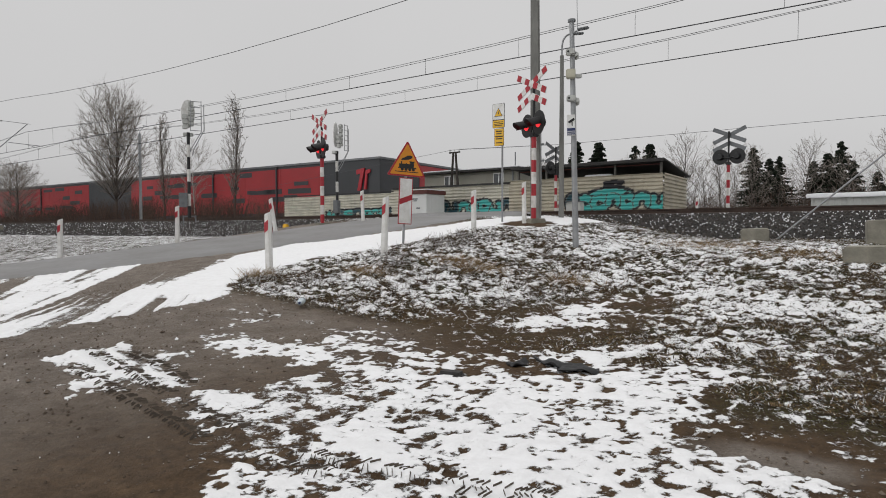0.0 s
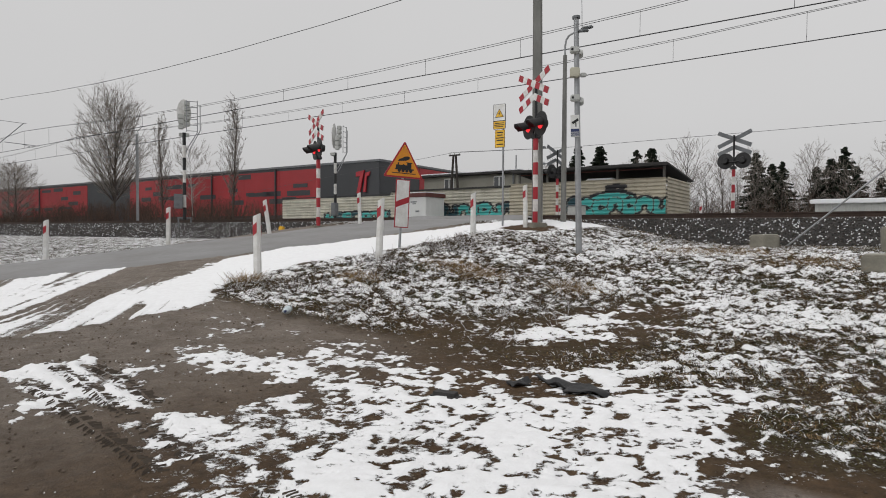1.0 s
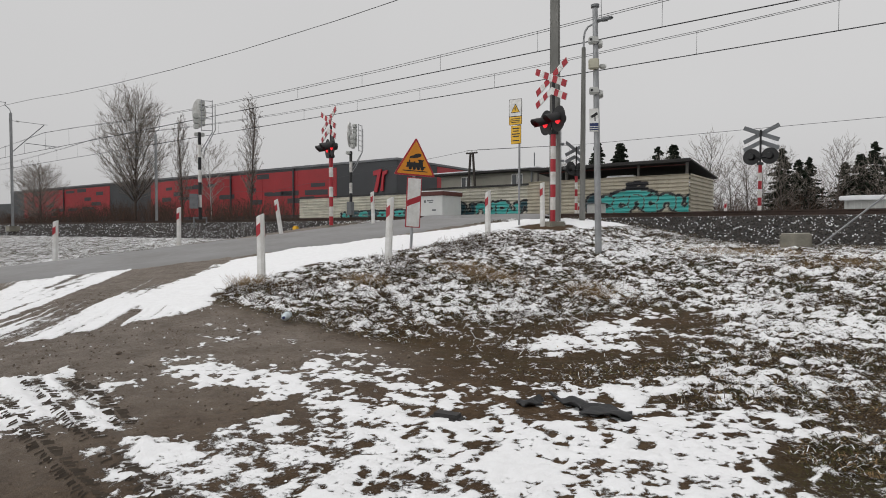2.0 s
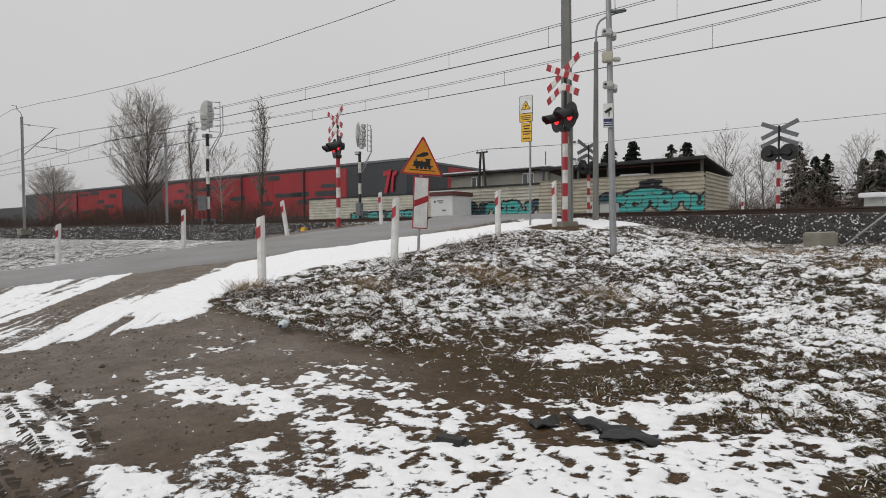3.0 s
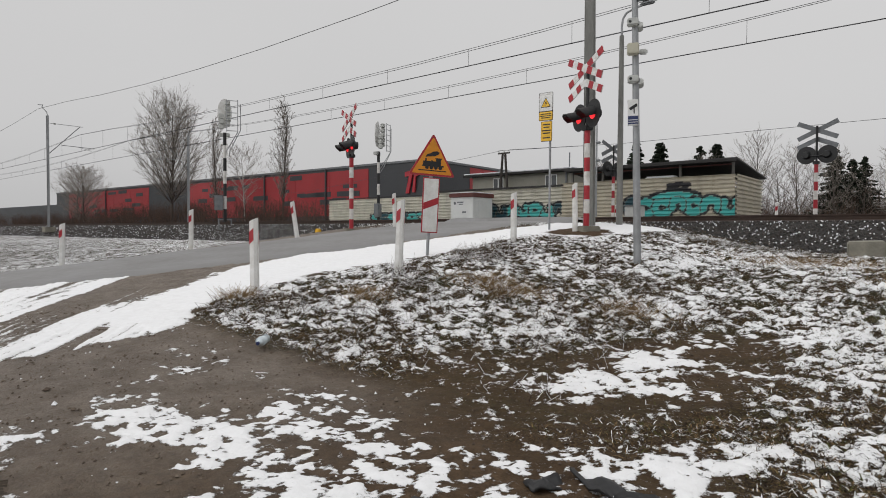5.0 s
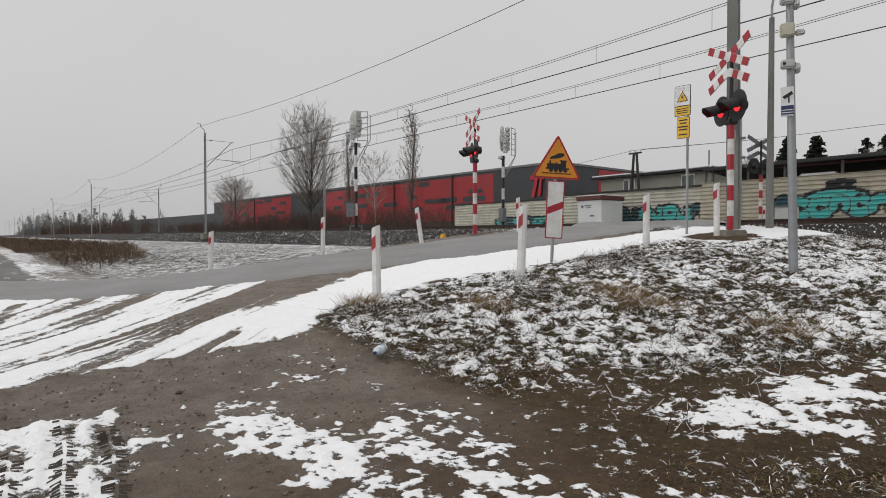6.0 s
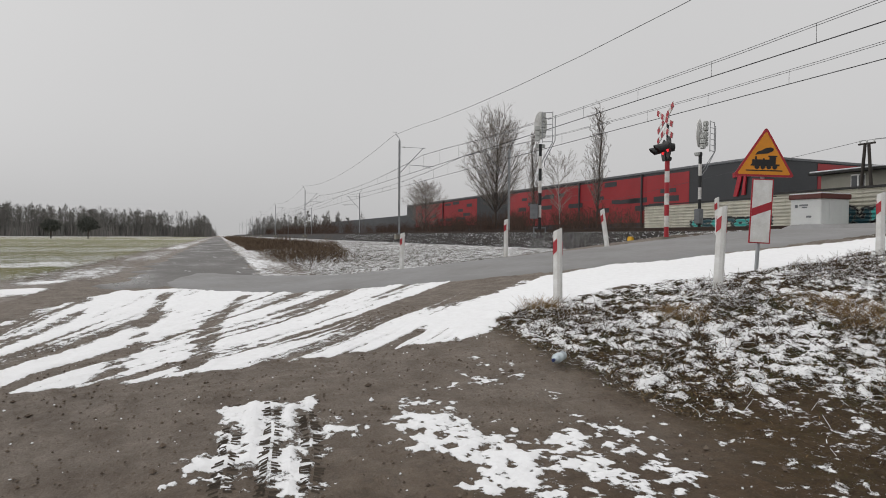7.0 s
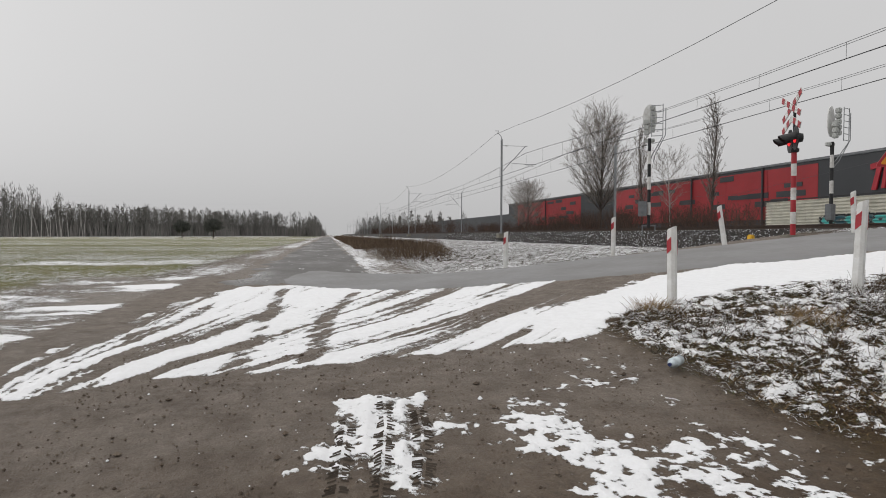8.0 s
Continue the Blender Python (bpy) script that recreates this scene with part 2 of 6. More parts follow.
# wheel paths: over the thin snow of the yard, and across the raked snow beside the road
RUNS = [[(-6.9, 2.72), (-6.08, 2.70), (-4.76, 2.59), (-3.88, 2.5), (-3.36, 2.47), (-2.5, 2.61), (-1.6, 2.85)],
        [(-6.6, 3.03), (-5.89, 2.98), (-4.9, 2.86), (-3.95, 2.76), (-3.12, 2.7), (-2.39, 2.8), (-1.5, 3.0)],
        [(-6.3, 3.28), (-5.42, 3.2), (-4.81, 3.08)]]
CROSSING_RUNS = [[(-17.05, 1.47), (-11.2, 1.6), (-7.5, 1.6)], [(-17.34, 0.1), (-12.15, 0.36), (-10.16, 0.05), (-7.4, 0.45)], [(-15.5, 3.2), (-11.5, 2.55), (-7.4, 2.35)]]


def off_line(x, y, line):
    """Distance from a line of points."""
    d = np.full(x.shape, 1e9)
    for (ax, ay), (bx, by) in zip(line, line[1:]):
        ex, ey = bx - ax, by - ay
        t = np.clip(((x - ax) * ex + (y - ay) * ey) / (ex * ex + ey * ey), 0, 1)
        d = np.minimum(d, np.hypot(x - ax - t * ex, y - ay - t * ey))
    return d


def lumps(x, y):
    """The tufts of the rough grass."""
    return fnoise(x * 1.1, y, 7.0, 4, 0.7)


def relief(x, y, snow, turf, depth):
    """The small unevenness of the ground."""
    close = ease(60, 20, np.hypot(x + 4, y - 6))
    return close * (0.05 * (fnoise(x, y, 0.6, 3) - 0.5) + 0.045 * (fnoise(x, y, 4.0, 4, 0.65) - 0.5) + 0.02 * snow * depth + turf * 0.13 * (lumps(x, y) - 0.45))


def cover(x, y, far=None):
    """Snow (0 to 1), turf (0 to 1) and wetness (0 to 1) of the ground, and the snow's depth. far: where the grid is too wide for fine grain."""
    near = 1.0 if far is None else 1 - far
    fine = 0.5 + near * (fnoise(x, y, 9.0, 3, 0.8) - 0.5)
    mid = 0.5 + near * (fnoise(x * 0.85, y * 1.1, 1.9, 4) - 0.5)
    big = fnoise(x, y, 0.35, 3)
    crumb = 0.5 + near * (fnoise(x + 5, y - 3, 24.0, 2, 0.9) - 0.5)
    w = 0.41 + 0.3 * (big - 0.5) + 0.6 * (mid - 0.5)      # rough grass under a thin fall of snow
    w = w + 0.05 * ease(-17, -20, x) - 0.06 * ease(-3.0, -1.5, x) * ease(11, 8, y) + 0.05 * ease(11.5, 14, y)
    turf = np.full(x.shape, 1.0)
    wet = np.zeros(x.shape)
    amp = np.full(x.shape, 1.7)
    soft_edge = np.full(x.shape, 0.34)

    def lay(value, amount, a):
        nonlocal w, amp
        w = w + (value - w) * amount
        amp = amp + (a - amp) * amount

    yard = ease(-3.6, -4.6, x) * ease(6.2, 5.4, y) * ease(-3.5, -2.5, y) * ease(-20, -18, x)
    yard = np.maximum(yard, ease(-7.4, -8.2, x + 1.7 * ease(5.2, 7.0, y)) * ease(-20, -18, x) * ease(-3, -2, y) * ease(17, 15, y))
    yard = np.maximum(yard, ease(6.0, 5.0, y) * ease(-0.5, -1.5, x) * ease(-3, -2, y))
    lay(-0.12 + 0.3 * (big - 0.5), yard, 0.3)
    turf *= 1 - yard
    wet = np.maximum(wet, yard * ease(-3.0, -6.0, x) * 0.75)
    mire = ease(-0.45, 0.3, inside(x, y, MIRE) + 0.9 * (mid - 0.5))
    lay(0.17 + 0.4 * (mid - 0.5), mire, 1.6)
    turf *= 1 - 0.6 * mire
    m = ease(-0.3, 0.3, inside(x, y, SOFT) + 0.5 * (mid - 0.5))
    lay(0.16 + 0.16 * ease(5.2, 6.8, y) + 0.4 * (mid - 0.5), m, 1.5)
    turf = turf * (1 - m) + m * 0.85 * ease(4.2, 5.0, y)
    pit = ease(0.6, 0.2, np.hypot((x + 0.62) / 1.0, (y - 4.0) / 0.5) + 0.4 * (mid - 0.5))
    lay(-0.3, pit, 0.1)
    wet = np.maximum(wet, pit)
    # the large sheet, worn thin where feet and wheels cross it, and smaller ones
    worn = ease(0.38, 0.66, fnoise(x + 3, y, 1.3, 3)) * ease(4.2, 2.8, y + 0.3 * x + 0.7)
    m = ease(-0.25, 0.22, inside(x, y, SHEET) + 0.75 * (mid - 0.5) + 0.3 * (fine - 0.5))
    lay(0.76 - 0.2 * worn - 0.14 * ease(4.0, 5.2, y) + 0.5 * (mid - 0.5), m, 1.55)
    soft_edge = soft_edge + 0.3 * m * worn
    turf *= 1 - 0.8 * m
    m = ease(-0.3, 0.25, inside(x, y, BAND) + 0.9 * (mid - 0.5) + 0.4 * (fine - 0.5))
    lay(0.54 + 0.7 * (mid - 0.5), m, 2.0)
    turf *= 1 - 0.6 * m
    bare = ease(0.6, 0.15, np.hypot((x + 2.75) / 1.0, (y - 5.05) / 0.42) + 0.7 * (mid - 0.5))
    lay(0.2, bare * 0.9, 1.0)
    for poly, v in ((PATCH_FAR, 0.68), (PATCH_SMALL, 0.76), (PATCH_MID, 0.5)):
        m = ease(-0.25, 0.3, inside(x, y, poly) + 1.1 * (mid - 0.5) + 0.4 * (fine - 0.5))
        lay(v + 0.3 * (mid - 0.5), m, 1.9)
    along = -x * math.sin(2.9) + y * math.cos(2.9)
    m = ease(-0.15, 0.2, inside(x, y, TREAD) + 0.8 * (mid - 0.5) + 0.5 * (fine - 0.5))
    lay(0.2 + 0.75 * vnoise(along * 7.5 + 5, along * 0 + 2.2), m, 1.0)
    soft_edge = soft_edge + 0.1 * m
    for run in RUNS:
        m = ease(0.15, 0.09, off_line(x, y, run) + 0.06 * (mid - 0.5)) * ease(0.3, 0.5, fnoise(x + 7, y, 1.4, 2) + 0.1)
        w = w - 0.2 * m * (w > 0.3)
        soft_edge = soft_edge + 0.1 * m
    # snow raked by wheels that turn off the road
    u, p = -x - 7.7, 0.0
    p = (y - 1.77) * 0.731 - u * 0.682
    fan = (np.arctan2(y + 0.47, -x - 5.25) - 0.75) * 3.4
    c = np.where(p > 0, p, np.minimum(fan, 0.0))
    s = u * 0.731 + (y - 1.77) * 0.682
    rake = 0.22 * vnoise(c * 2.3 + 40, s * 0.10) + 0.3 * vnoise(c * 6.0 + 11, s * 0.16) + 0.28 * vnoise(c * 15 + 3, s * 0.3) + 0.2 * vnoise(c * 38 + 3, s * 0.5)
    d = inside(x, y, TRACKS) + 0.45 * (mid - 0.5)
    m = ease(-0.1, 0.1, d)
    left = ease(0.5, -1.2, p)
    lay(-0.27 + 1.5 * rake + 0.11 * left - 0.4 * ease(1.2, 4.0, u) * ease(-0.8, 1.2, p) + 0.1 * (mid - 0.5), m, 0.3)
    soft_edge = soft_edge - 0.14 * m
    for run in CROSSING_RUNS:
        k = m * ease(0.2, 0.05, off_line(x, y, run) + 0.1 * (mid - 0.5))
        w = w - 0.2 * k
    v = ease(-0.15, 0.2, inside(x, y, VERGE) + 0.5 * (mid - 0.5) + 0.3 * (fine - 0.5))
    lay(0.92, v, 0.5)
    turf *= 1 - v
    lay(0.05, ease(0.85, 0.4, np.hypot((x + 8.05) / 1.4, y - 15.3) + 0.5 * (mid - 0.5)), 0.8)
    # the field, the lane and its snowy edges, and the strip up to the railway
    field = ease(-2.0, -3.4, y + 0.6 * (mid - 0.5)) * ease(-11, -15, x)
    streak = fnoise(x, y * 0.12, 0.22, 4)
    lay(0.25 + 0.75 * (streak - 0.5) + 0.4 * (fnoise(x, y, 0.9, 3) - 0.5), field, 1.1)
    lay(0.62 + 0.8 * (fnoise(x, y, 0.5, 2) - 0.5), field * ease(-29.0, -30.2, x + 1.5 * (big - 0.5)) * ease(-34.5, -33.0, x + 1.5 * (big - 0.5)) * ease(-13, -10, y), 0.8)
    wood_side = (x + 150) * -0.462 + (y + 190) * -0.887      # metres beyond the line of the far wood
    lay(0.85, field * ease(-30, -24, wood_side), 0.3)
    lane = ease(-18.5, -20, x) * ease(-1.0, -0.4, y) * ease(4.5, 3.9, y)
    edge = ease(-19.5, -22, x) * (ease(-3.0, -1.6, y) * ease(0.0, -0.8, y) + ease(3.5, 4.1, y) * ease(6.2, 5.0, y))
    turf *= 1 - lane
    lay(-0.1, lane, 0.3)
    lay(0.42 + 0.9 * (fnoise(x * 0.25, y, 0.5, 3) - 0.5), np.clip(edge, 0, 1), 1.0)
    wet = np.maximum(wet, lane * 0.9)
    pool = ease(-0.9, -1.5, y) * ease(-6.0, -4.0, y) * ease(-6, -9, x) * ease(-23, -20, x)
    lay(0.4 + 2.2 * (fnoise(x, y * 0.5, 1.1, 3) - 0.5), pool, 0.7)
    wet = np.maximum(wet, pool)
    val = w + amp * (fine - 0.5) + 0.4 * amp * (crumb - 0.5) + turf * near * 0.9 * (lumps(x, y) - 0.5)
    snow = ease(0.48 - soft_edge, 0.48 + soft_edge, val)
    if far is not None:
        snow = snow * near + np.clip(0.5 + (w - 0.48), 0, 1) * far
    depth = ease(0.35, 0.95, w + 0.6 * amp * (fine - 0.5))
    return snow, np.clip(turf, 0, 1), np.clip(wet, 0, 1), depth, field


def ladder(steps, back, ahead, ends):
    """Grid lines: steps (from, to, first step, last step) in turn, then ever wider ones out to the ends."""
    out = []
    for a, b, s0, s1 in steps:
        n = int((b - a) / ((s0 + s1) / 2))
        t = np.arange(n) / n
        out += list(a + (b - a) * (t * s0 + t * t * (s1 - s0) / 2) / ((s0 + s1) / 2))
    out.append(steps[-1][1])
    for sign, end, grow_by in ((1, ends[1], ahead), (-1, ends[0], back)):
        s, v, add = abs(out[-1] - out[-2]) if sign > 0 else abs(out[1] - out[0]), out[-1] if sign > 0 else out[0], []
        while sign * v < sign * end:
            s *= grow_by
            v += sign * s
            add.append(v)
        out = out + add if sign > 0 else add[::-1] + out
    return np.array(out)


def ground_material():
    m, n, l, b = nodes_of("snowy_mud_and_turf")
    a = n.new("ShaderNodeAttribute")
    a.attribute_name = "cover"
    s = n.new("ShaderNodeSeparateColor")
    l.new(a.outputs["Color"], s.inputs[0])
    n1, n2, n3 = tex(n, l, 0.8, 6), tex(n, l, 9.0, 7, rough=0.75), tex(n, l, 60.0, 4, rough=0.7)
    mud = blend(n, l, span(n, l, n1, 0.3, 0.7), (0.082, 0.049, 0.026), (0.16, 0.103, 0.058))
    mud = blend(n, l, span(n, l, n2, 0.3, 0.75), mud, (0.022, 0.0135, 0.008))
    mud = blend(n, l, span(n, l, n3, 0.55, 0.8), mud, (0.18, 0.126, 0.08))
    turf = blend(n, l, span(n, l, n2, 0.35, 0.7), (0.085, 0.058, 0.031), (0.19, 0.13, 0.064))
    turf = blend(n, l, span(n, l, tex(n, l, 1.3, 5), 0.47, 0.64, 0, 0.85), turf, (0.062, 0.07, 0.018))
    turf = blend(n, l, span(n, l, n3, 0.38, 0.56), turf, (0.02, 0.013, 0.009))
    f = n.new("ShaderNodeAttribute")
    f.attribute_name = "meadow"
    green = blend(n, l, span(n, l, n1, 0.35, 0.65), (0.15, 0.157, 0.055), (0.22, 0.2, 0.1))
    green = blend(n, l, span(n, l, n2, 0.45, 0.7, 0, 0.8), green, (0.09, 0.085, 0.04))
    turf = blend(n, l, f.outputs["Fac"], turf, green)
    c = blend(n, l, s.outputs[1], mud, turf)
    # pale grey wet mud; the sky's sheen on it is put into the colour too
    sheen_mud = blend(n, l, span(n, l, tex(n, l, 2.4, 6, rough=0.65), 0.36, 0.66), (0.19, 0.158, 0.13), (0.34, 0.295, 0.25))
    wetc = blend(n, l, span(n, l, n3, 0.3, 0.75, 0, 0.7), sheen_mud, (0.05, 0.037, 0.028))
    c = blend(n, l, s.outputs[2], c, wetc)
    add = n.new("ShaderNodeMath")
    add.operation = "ADD"
    l.new(s.outputs[0], add.inputs[0])
    grain = n.new("ShaderNodeMath")
    grain.operation = "MULTIPLY"
    l.new(span(n, l, tex(n, l, 40.0, 6, rough=0.8), 0.25, 0.75, -1, 1), grain.inputs[0])
    l.new(span(n, l, s.outputs[1], 0, 1, 0.5, 1.05), grain.inputs[1])
    l.new(grain.outputs[0], add.inputs[1])
    wide = n.new("ShaderNodeMath")
    wide.operation = "MULTIPLY_ADD"
    l.new(a.outputs["Alpha"], wide.inputs[0])
    l.new(span(n, l, tex(n, l, 3.6, 9, rough=0.78, stretch=(0.8, 1, 1)), 0.3, 0.7, -0.6, 0.6), wide.inputs[1])
    l.new(add.outputs[0], wide.inputs[2])
    mask = span(n, l, wide.outputs[0], 0.42, 0.58)
    snow = blend(n, l, span(n, l, n2, 0.4, 0.8), (0.86, 0.865, 0.875), (0.77, 0.77, 0.775))
    c = blend(n, l, mask, c, snow)
    l.new(c, b.inputs["Base Color"])
    rg = n.new("ShaderNodeMath")
    rg.operation = "MULTIPLY"
    l.new(s.outputs[2], rg.inputs[0])
    l.new(span(n, l, n2, 0.3, 0.7, 0.68, 0.3), rg.inputs[1])
    rr = n.new("ShaderNodeMath")
    rr.operation = "SUBTRACT"
    rr.inputs[0].default_value = 0.92
    l.new(rg.outputs[0], rr.inputs[1])
    l.new(blend(n, l, mask, rr.outputs[0], 0.8), b.inputs["Roughness"])
    hsum = n.new("ShaderNodeMath")
    hsum.operation = "MULTIPLY_ADD"
    l.new(n2, hsum.inputs[0])
    hsum.inputs[1].default_value = 1.5
    l.new(n3, hsum.inputs[2])
    rough_ground = n.new("ShaderNodeMath")
    rough_ground.operation = "MULTIPLY"
    l.new(hsum.outputs[0], rough_ground.inputs[0])
    l.new(span(n, l, mask, 0, 1, 1.0, 0.35), rough_ground.inputs[1])
    bumped(n, l, b, rough_ground.outputs[0], 1.0, 0.022)
    b.inputs["Specular IOR Level"].default_value = 0.22
    return m


GROUND = ground_material()


def build_ground():
    gx = ladder(((-18.0, -9.6, 0.075, 0.034), (-9.6, -6.6, 0.034, 0.021), (-6.6, 0.2, 0.021, 0.021), (0.2, 1.8, 0.021, 0.06)), 1.05, 1.12, (-1500, 1200))
    gy = ladder(((-0.9, 2.1, 0.04, 0.019), (2.1, 6.4, 0.019, 0.021), (6.4, 15.0, 0.021, 0.048)), 1.09, 1.065, (-1300, 1500))
    X, Y = np.meshgrid(gx, gy)
    x, y = X.ravel(), Y.ravel()
    gap = np.maximum(np.gradient(gx)[None, :], np.gradient(gy)[:, None]).ravel()
    far = ease(0.09, 0.25, gap)
    snow, turf, wet, depth, field = cover(x, y, far)
    z = height(x, y) + relief(x, y, snow, turf, depth)
    bend = np.hypot(x + 5.2, y + 6.5)
    ruts = ease(0.5, 0.75, vnoise(bend * 5.5, x * 0.35)) * 0.6 + 0.4 * vnoise(bend * 19, x * 0.6)
    z = z - 0.02 * ruts * ease(2.6, 1.6, y) * ease(-3.5, -4.5, x) * ease(-9.5, -8, x) * ease(-2.5, -1.0, y)
    for run in RUNS:
        z = z - 0.012 * ease(0.13, 0.09, off_line(x, y, run))
    # the bed of the railway and of the road lie over the ground
    z = z - 0.35 * ease(17.4, 18.2, y) * ease(30, 29, y)
    nx, ny = len(gx), len(gy)
    i = (np.arange(ny - 1)[:, None] * nx + np.arange(nx - 1)[None, :]).ravel()
    faces = np.stack([i, i + 1, i + nx + 1, i + nx], 1)
    me = bpy.data.meshes.new("ground")
    me.vertices.add(len(x))
    me.vertices.foreach_set("co", np.stack([x, y, z], 1).astype(np.float32).ravel())
    me.loops.add(faces.size)
    me.loops.foreach_set("vertex_index", faces.astype(np.int32).ravel())
    me.polygons.add(len(faces))
    me.polygons.foreach_set("loop_start", np.arange(0, faces.size, 4, dtype=np.int32))
    me.polygons.foreach_set("use_smooth", np.ones(len(faces), bool))
    at = me.attributes.new("cover", "FLOAT_COLOR", "POINT")
    at.data.foreach_set("color", np.stack([snow, turf, wet, far], 1).astype(np.float32).ravel())
    me.attributes.new("meadow", "FLOAT", "POINT").data.foreach_set("value", field.astype(np.float32))
    me.update(calc_edges=True)
    me.validate()
    me.materials.append(GROUND)
    tagged(new("ground", me), "muddy ground with thin patchy snow, dead grass and wheel tracks", "ground", kind="structure")


build_ground()


# ---- road and railway ----
ASPHALT = mat("wet_grey_asphalt", (0.215, 0.212, 0.212), 0.55, var=0.3, scale=0.7, bump=0.25, dirt=(0.165, 0.16, 0.155))
STONES = islands("ballast_stones", [(0.045, 0.043, 0.042), (0.09, 0.085, 0.08), (0.065, 0.055, 0.05), (0.11, 0.1, 0.095)], 0.9, 0.11)
BALLAST = mat("ballast_bed", (0.04, 0.037, 0.035), 0.95, var=0.4, scale=8, bump=0.6)

CENTRE = [(-8.2, 32), (-9.2, 28.5), (-10.9, 24), (-12.1, 20), (-12.9, 17), (-13.75, 13), (-14.7, 10.2), (-15.9, 7.9), (-17.5, 5.2), (-19.2, 3.5), (-20.8, 2.6), (-22.6, 2.2)]
LANE = [(-17.2, 1.6), (-20, 1.8), (-22.5, 1.9), (-27, 1.9), (-33, 1.9), (-40, 1.9), (-50, 1.9), (-60, 1.9), (-75, 1.9), (-95, 1.9), (-120, 1.9), (-160, 1.9), (-220, 2.0), (-300, 2.0), (-420, 2.0)]


def lane_material():
    m, n, l, b = nodes_of("worn_muddy_lane")
    n1, n2, n3 = tex(n, l, 0.35, 5, stretch=(0.35, 1, 1)), tex(n, l, 2.2, 6, rough=0.7, stretch=(0.4, 1, 1)), tex(n, l, 20, 4)
    c = blend(n, l, span(n, l, n1, 0.4, 0.6), (0.13, 0.125, 0.12), (0.066, 0.058, 0.052))
    c = blend(n, l, span(n, l, n3, 0.3, 0.7, 0, 0.5), c, (0.06, 0.052, 0.045))
    mask = span(n, l, n2, 0.63, 0.67)
    c = blend(n, l, mask, c, (0.82, 0.82, 0.83))
    l.new(c, b.inputs["Base Color"])
    l.new(span(n, l, n1, 0.4, 0.65, 0.75, 0.22), b.inputs["Roughness"])
    bumped(n, l, b, n3, 0.4, 0.02)
    return m


LANE_MUD = lane_material()


def smooth_line(pts, n=10):
    out = []
    P = [Vector(p) for p in pts]
    for i in range(len(P) - 1):
        a, b, c, d = P[max(i - 1, 0)], P[i], P[i + 1], P[min(i + 2, len(P) - 1)]
        for k in range(n):
            t = k / n
            out.append(0.5 * ((2 * b) + (c - a) * t + (2 * a - 5 * b + 4 * c - d) * t * t + (3 * b - a - 3 * c + d) * t ** 3))
    return out + [P[-1]]


def road_z(x, y):
    return max(at_ground(x, y) + 0.05, (2.23 if 18.6 < y < 29 else 0))


def build_road(name, points, half, ragged, lift, material, label, taper=0.0):
    line = smooth_line(points)
    verts, faces = [], []
    cols = 15
    for i, p in enumerate(line):
        d = (line[min(i + 1, len(line) - 1)] - line[max(i - 1, 0)]).normalized()
        side = Vector((-d.y, d.x))
        sink = 0.1 * max(0.0, 1 - i / 6)
        for k in range(cols):
            u = k / (cols - 1) * 2 - 1
            w = half + ragged * (vnoise(np.array(i * 0.7), np.array(3.0 + (u > 0))) - 0.5)
            w = w * (1 - taper * float(ease(len(line) - 22, len(line) - 1, np.array(i * 1.0))))
            q = p + side * u * float(w)
            z = road_z(q.x, q.y) - lift - sink - 0.05 * abs(u) ** 8 - (0.05 if abs(u) == 1 else 0)
            verts.append((q.x, q.y, z))
    for i in range(len(line) - 1):
        for k in range(cols - 1):
            a = i * cols + k
            faces.append((a, a + cols, a + cols + 1, a + 1))
    ob = arrays(name, verts, faces, material)
    ob.data.polygons.foreach_set("use_smooth", [True] * len(faces))
    tagged(ob, label, "road", kind="structure")


build_road("road", CENTRE, 2.55, 0.3, 0.0, ASPHALT, "narrow wet grey asphalt road climbing to the level crossing", 0.85)
build_road("lane", LANE, 2.1, 0.8, 0.015, LANE_MUD, "straight worn muddy lane along the railway")


def profile_run(name, prof, x0, x1, step, material, parent=None):
    """A cross-section (y, z) drawn along x."""
    xs = np.arange(x0, x1 + step, step)
    verts = [(x, y, z) for x in xs for y, z in prof]
    n = len(prof)
    faces = [(i * n + k, i * n + k + 1, (i + 1) * n + k + 1, (i + 1) * n + k) for i in range(len(xs) - 1) for k in range(n - 1)]
    return arrays(name, verts, faces, material, parent)


TRACK_Y = (20.2, 24.2)
RAIL_TOP = 2.22


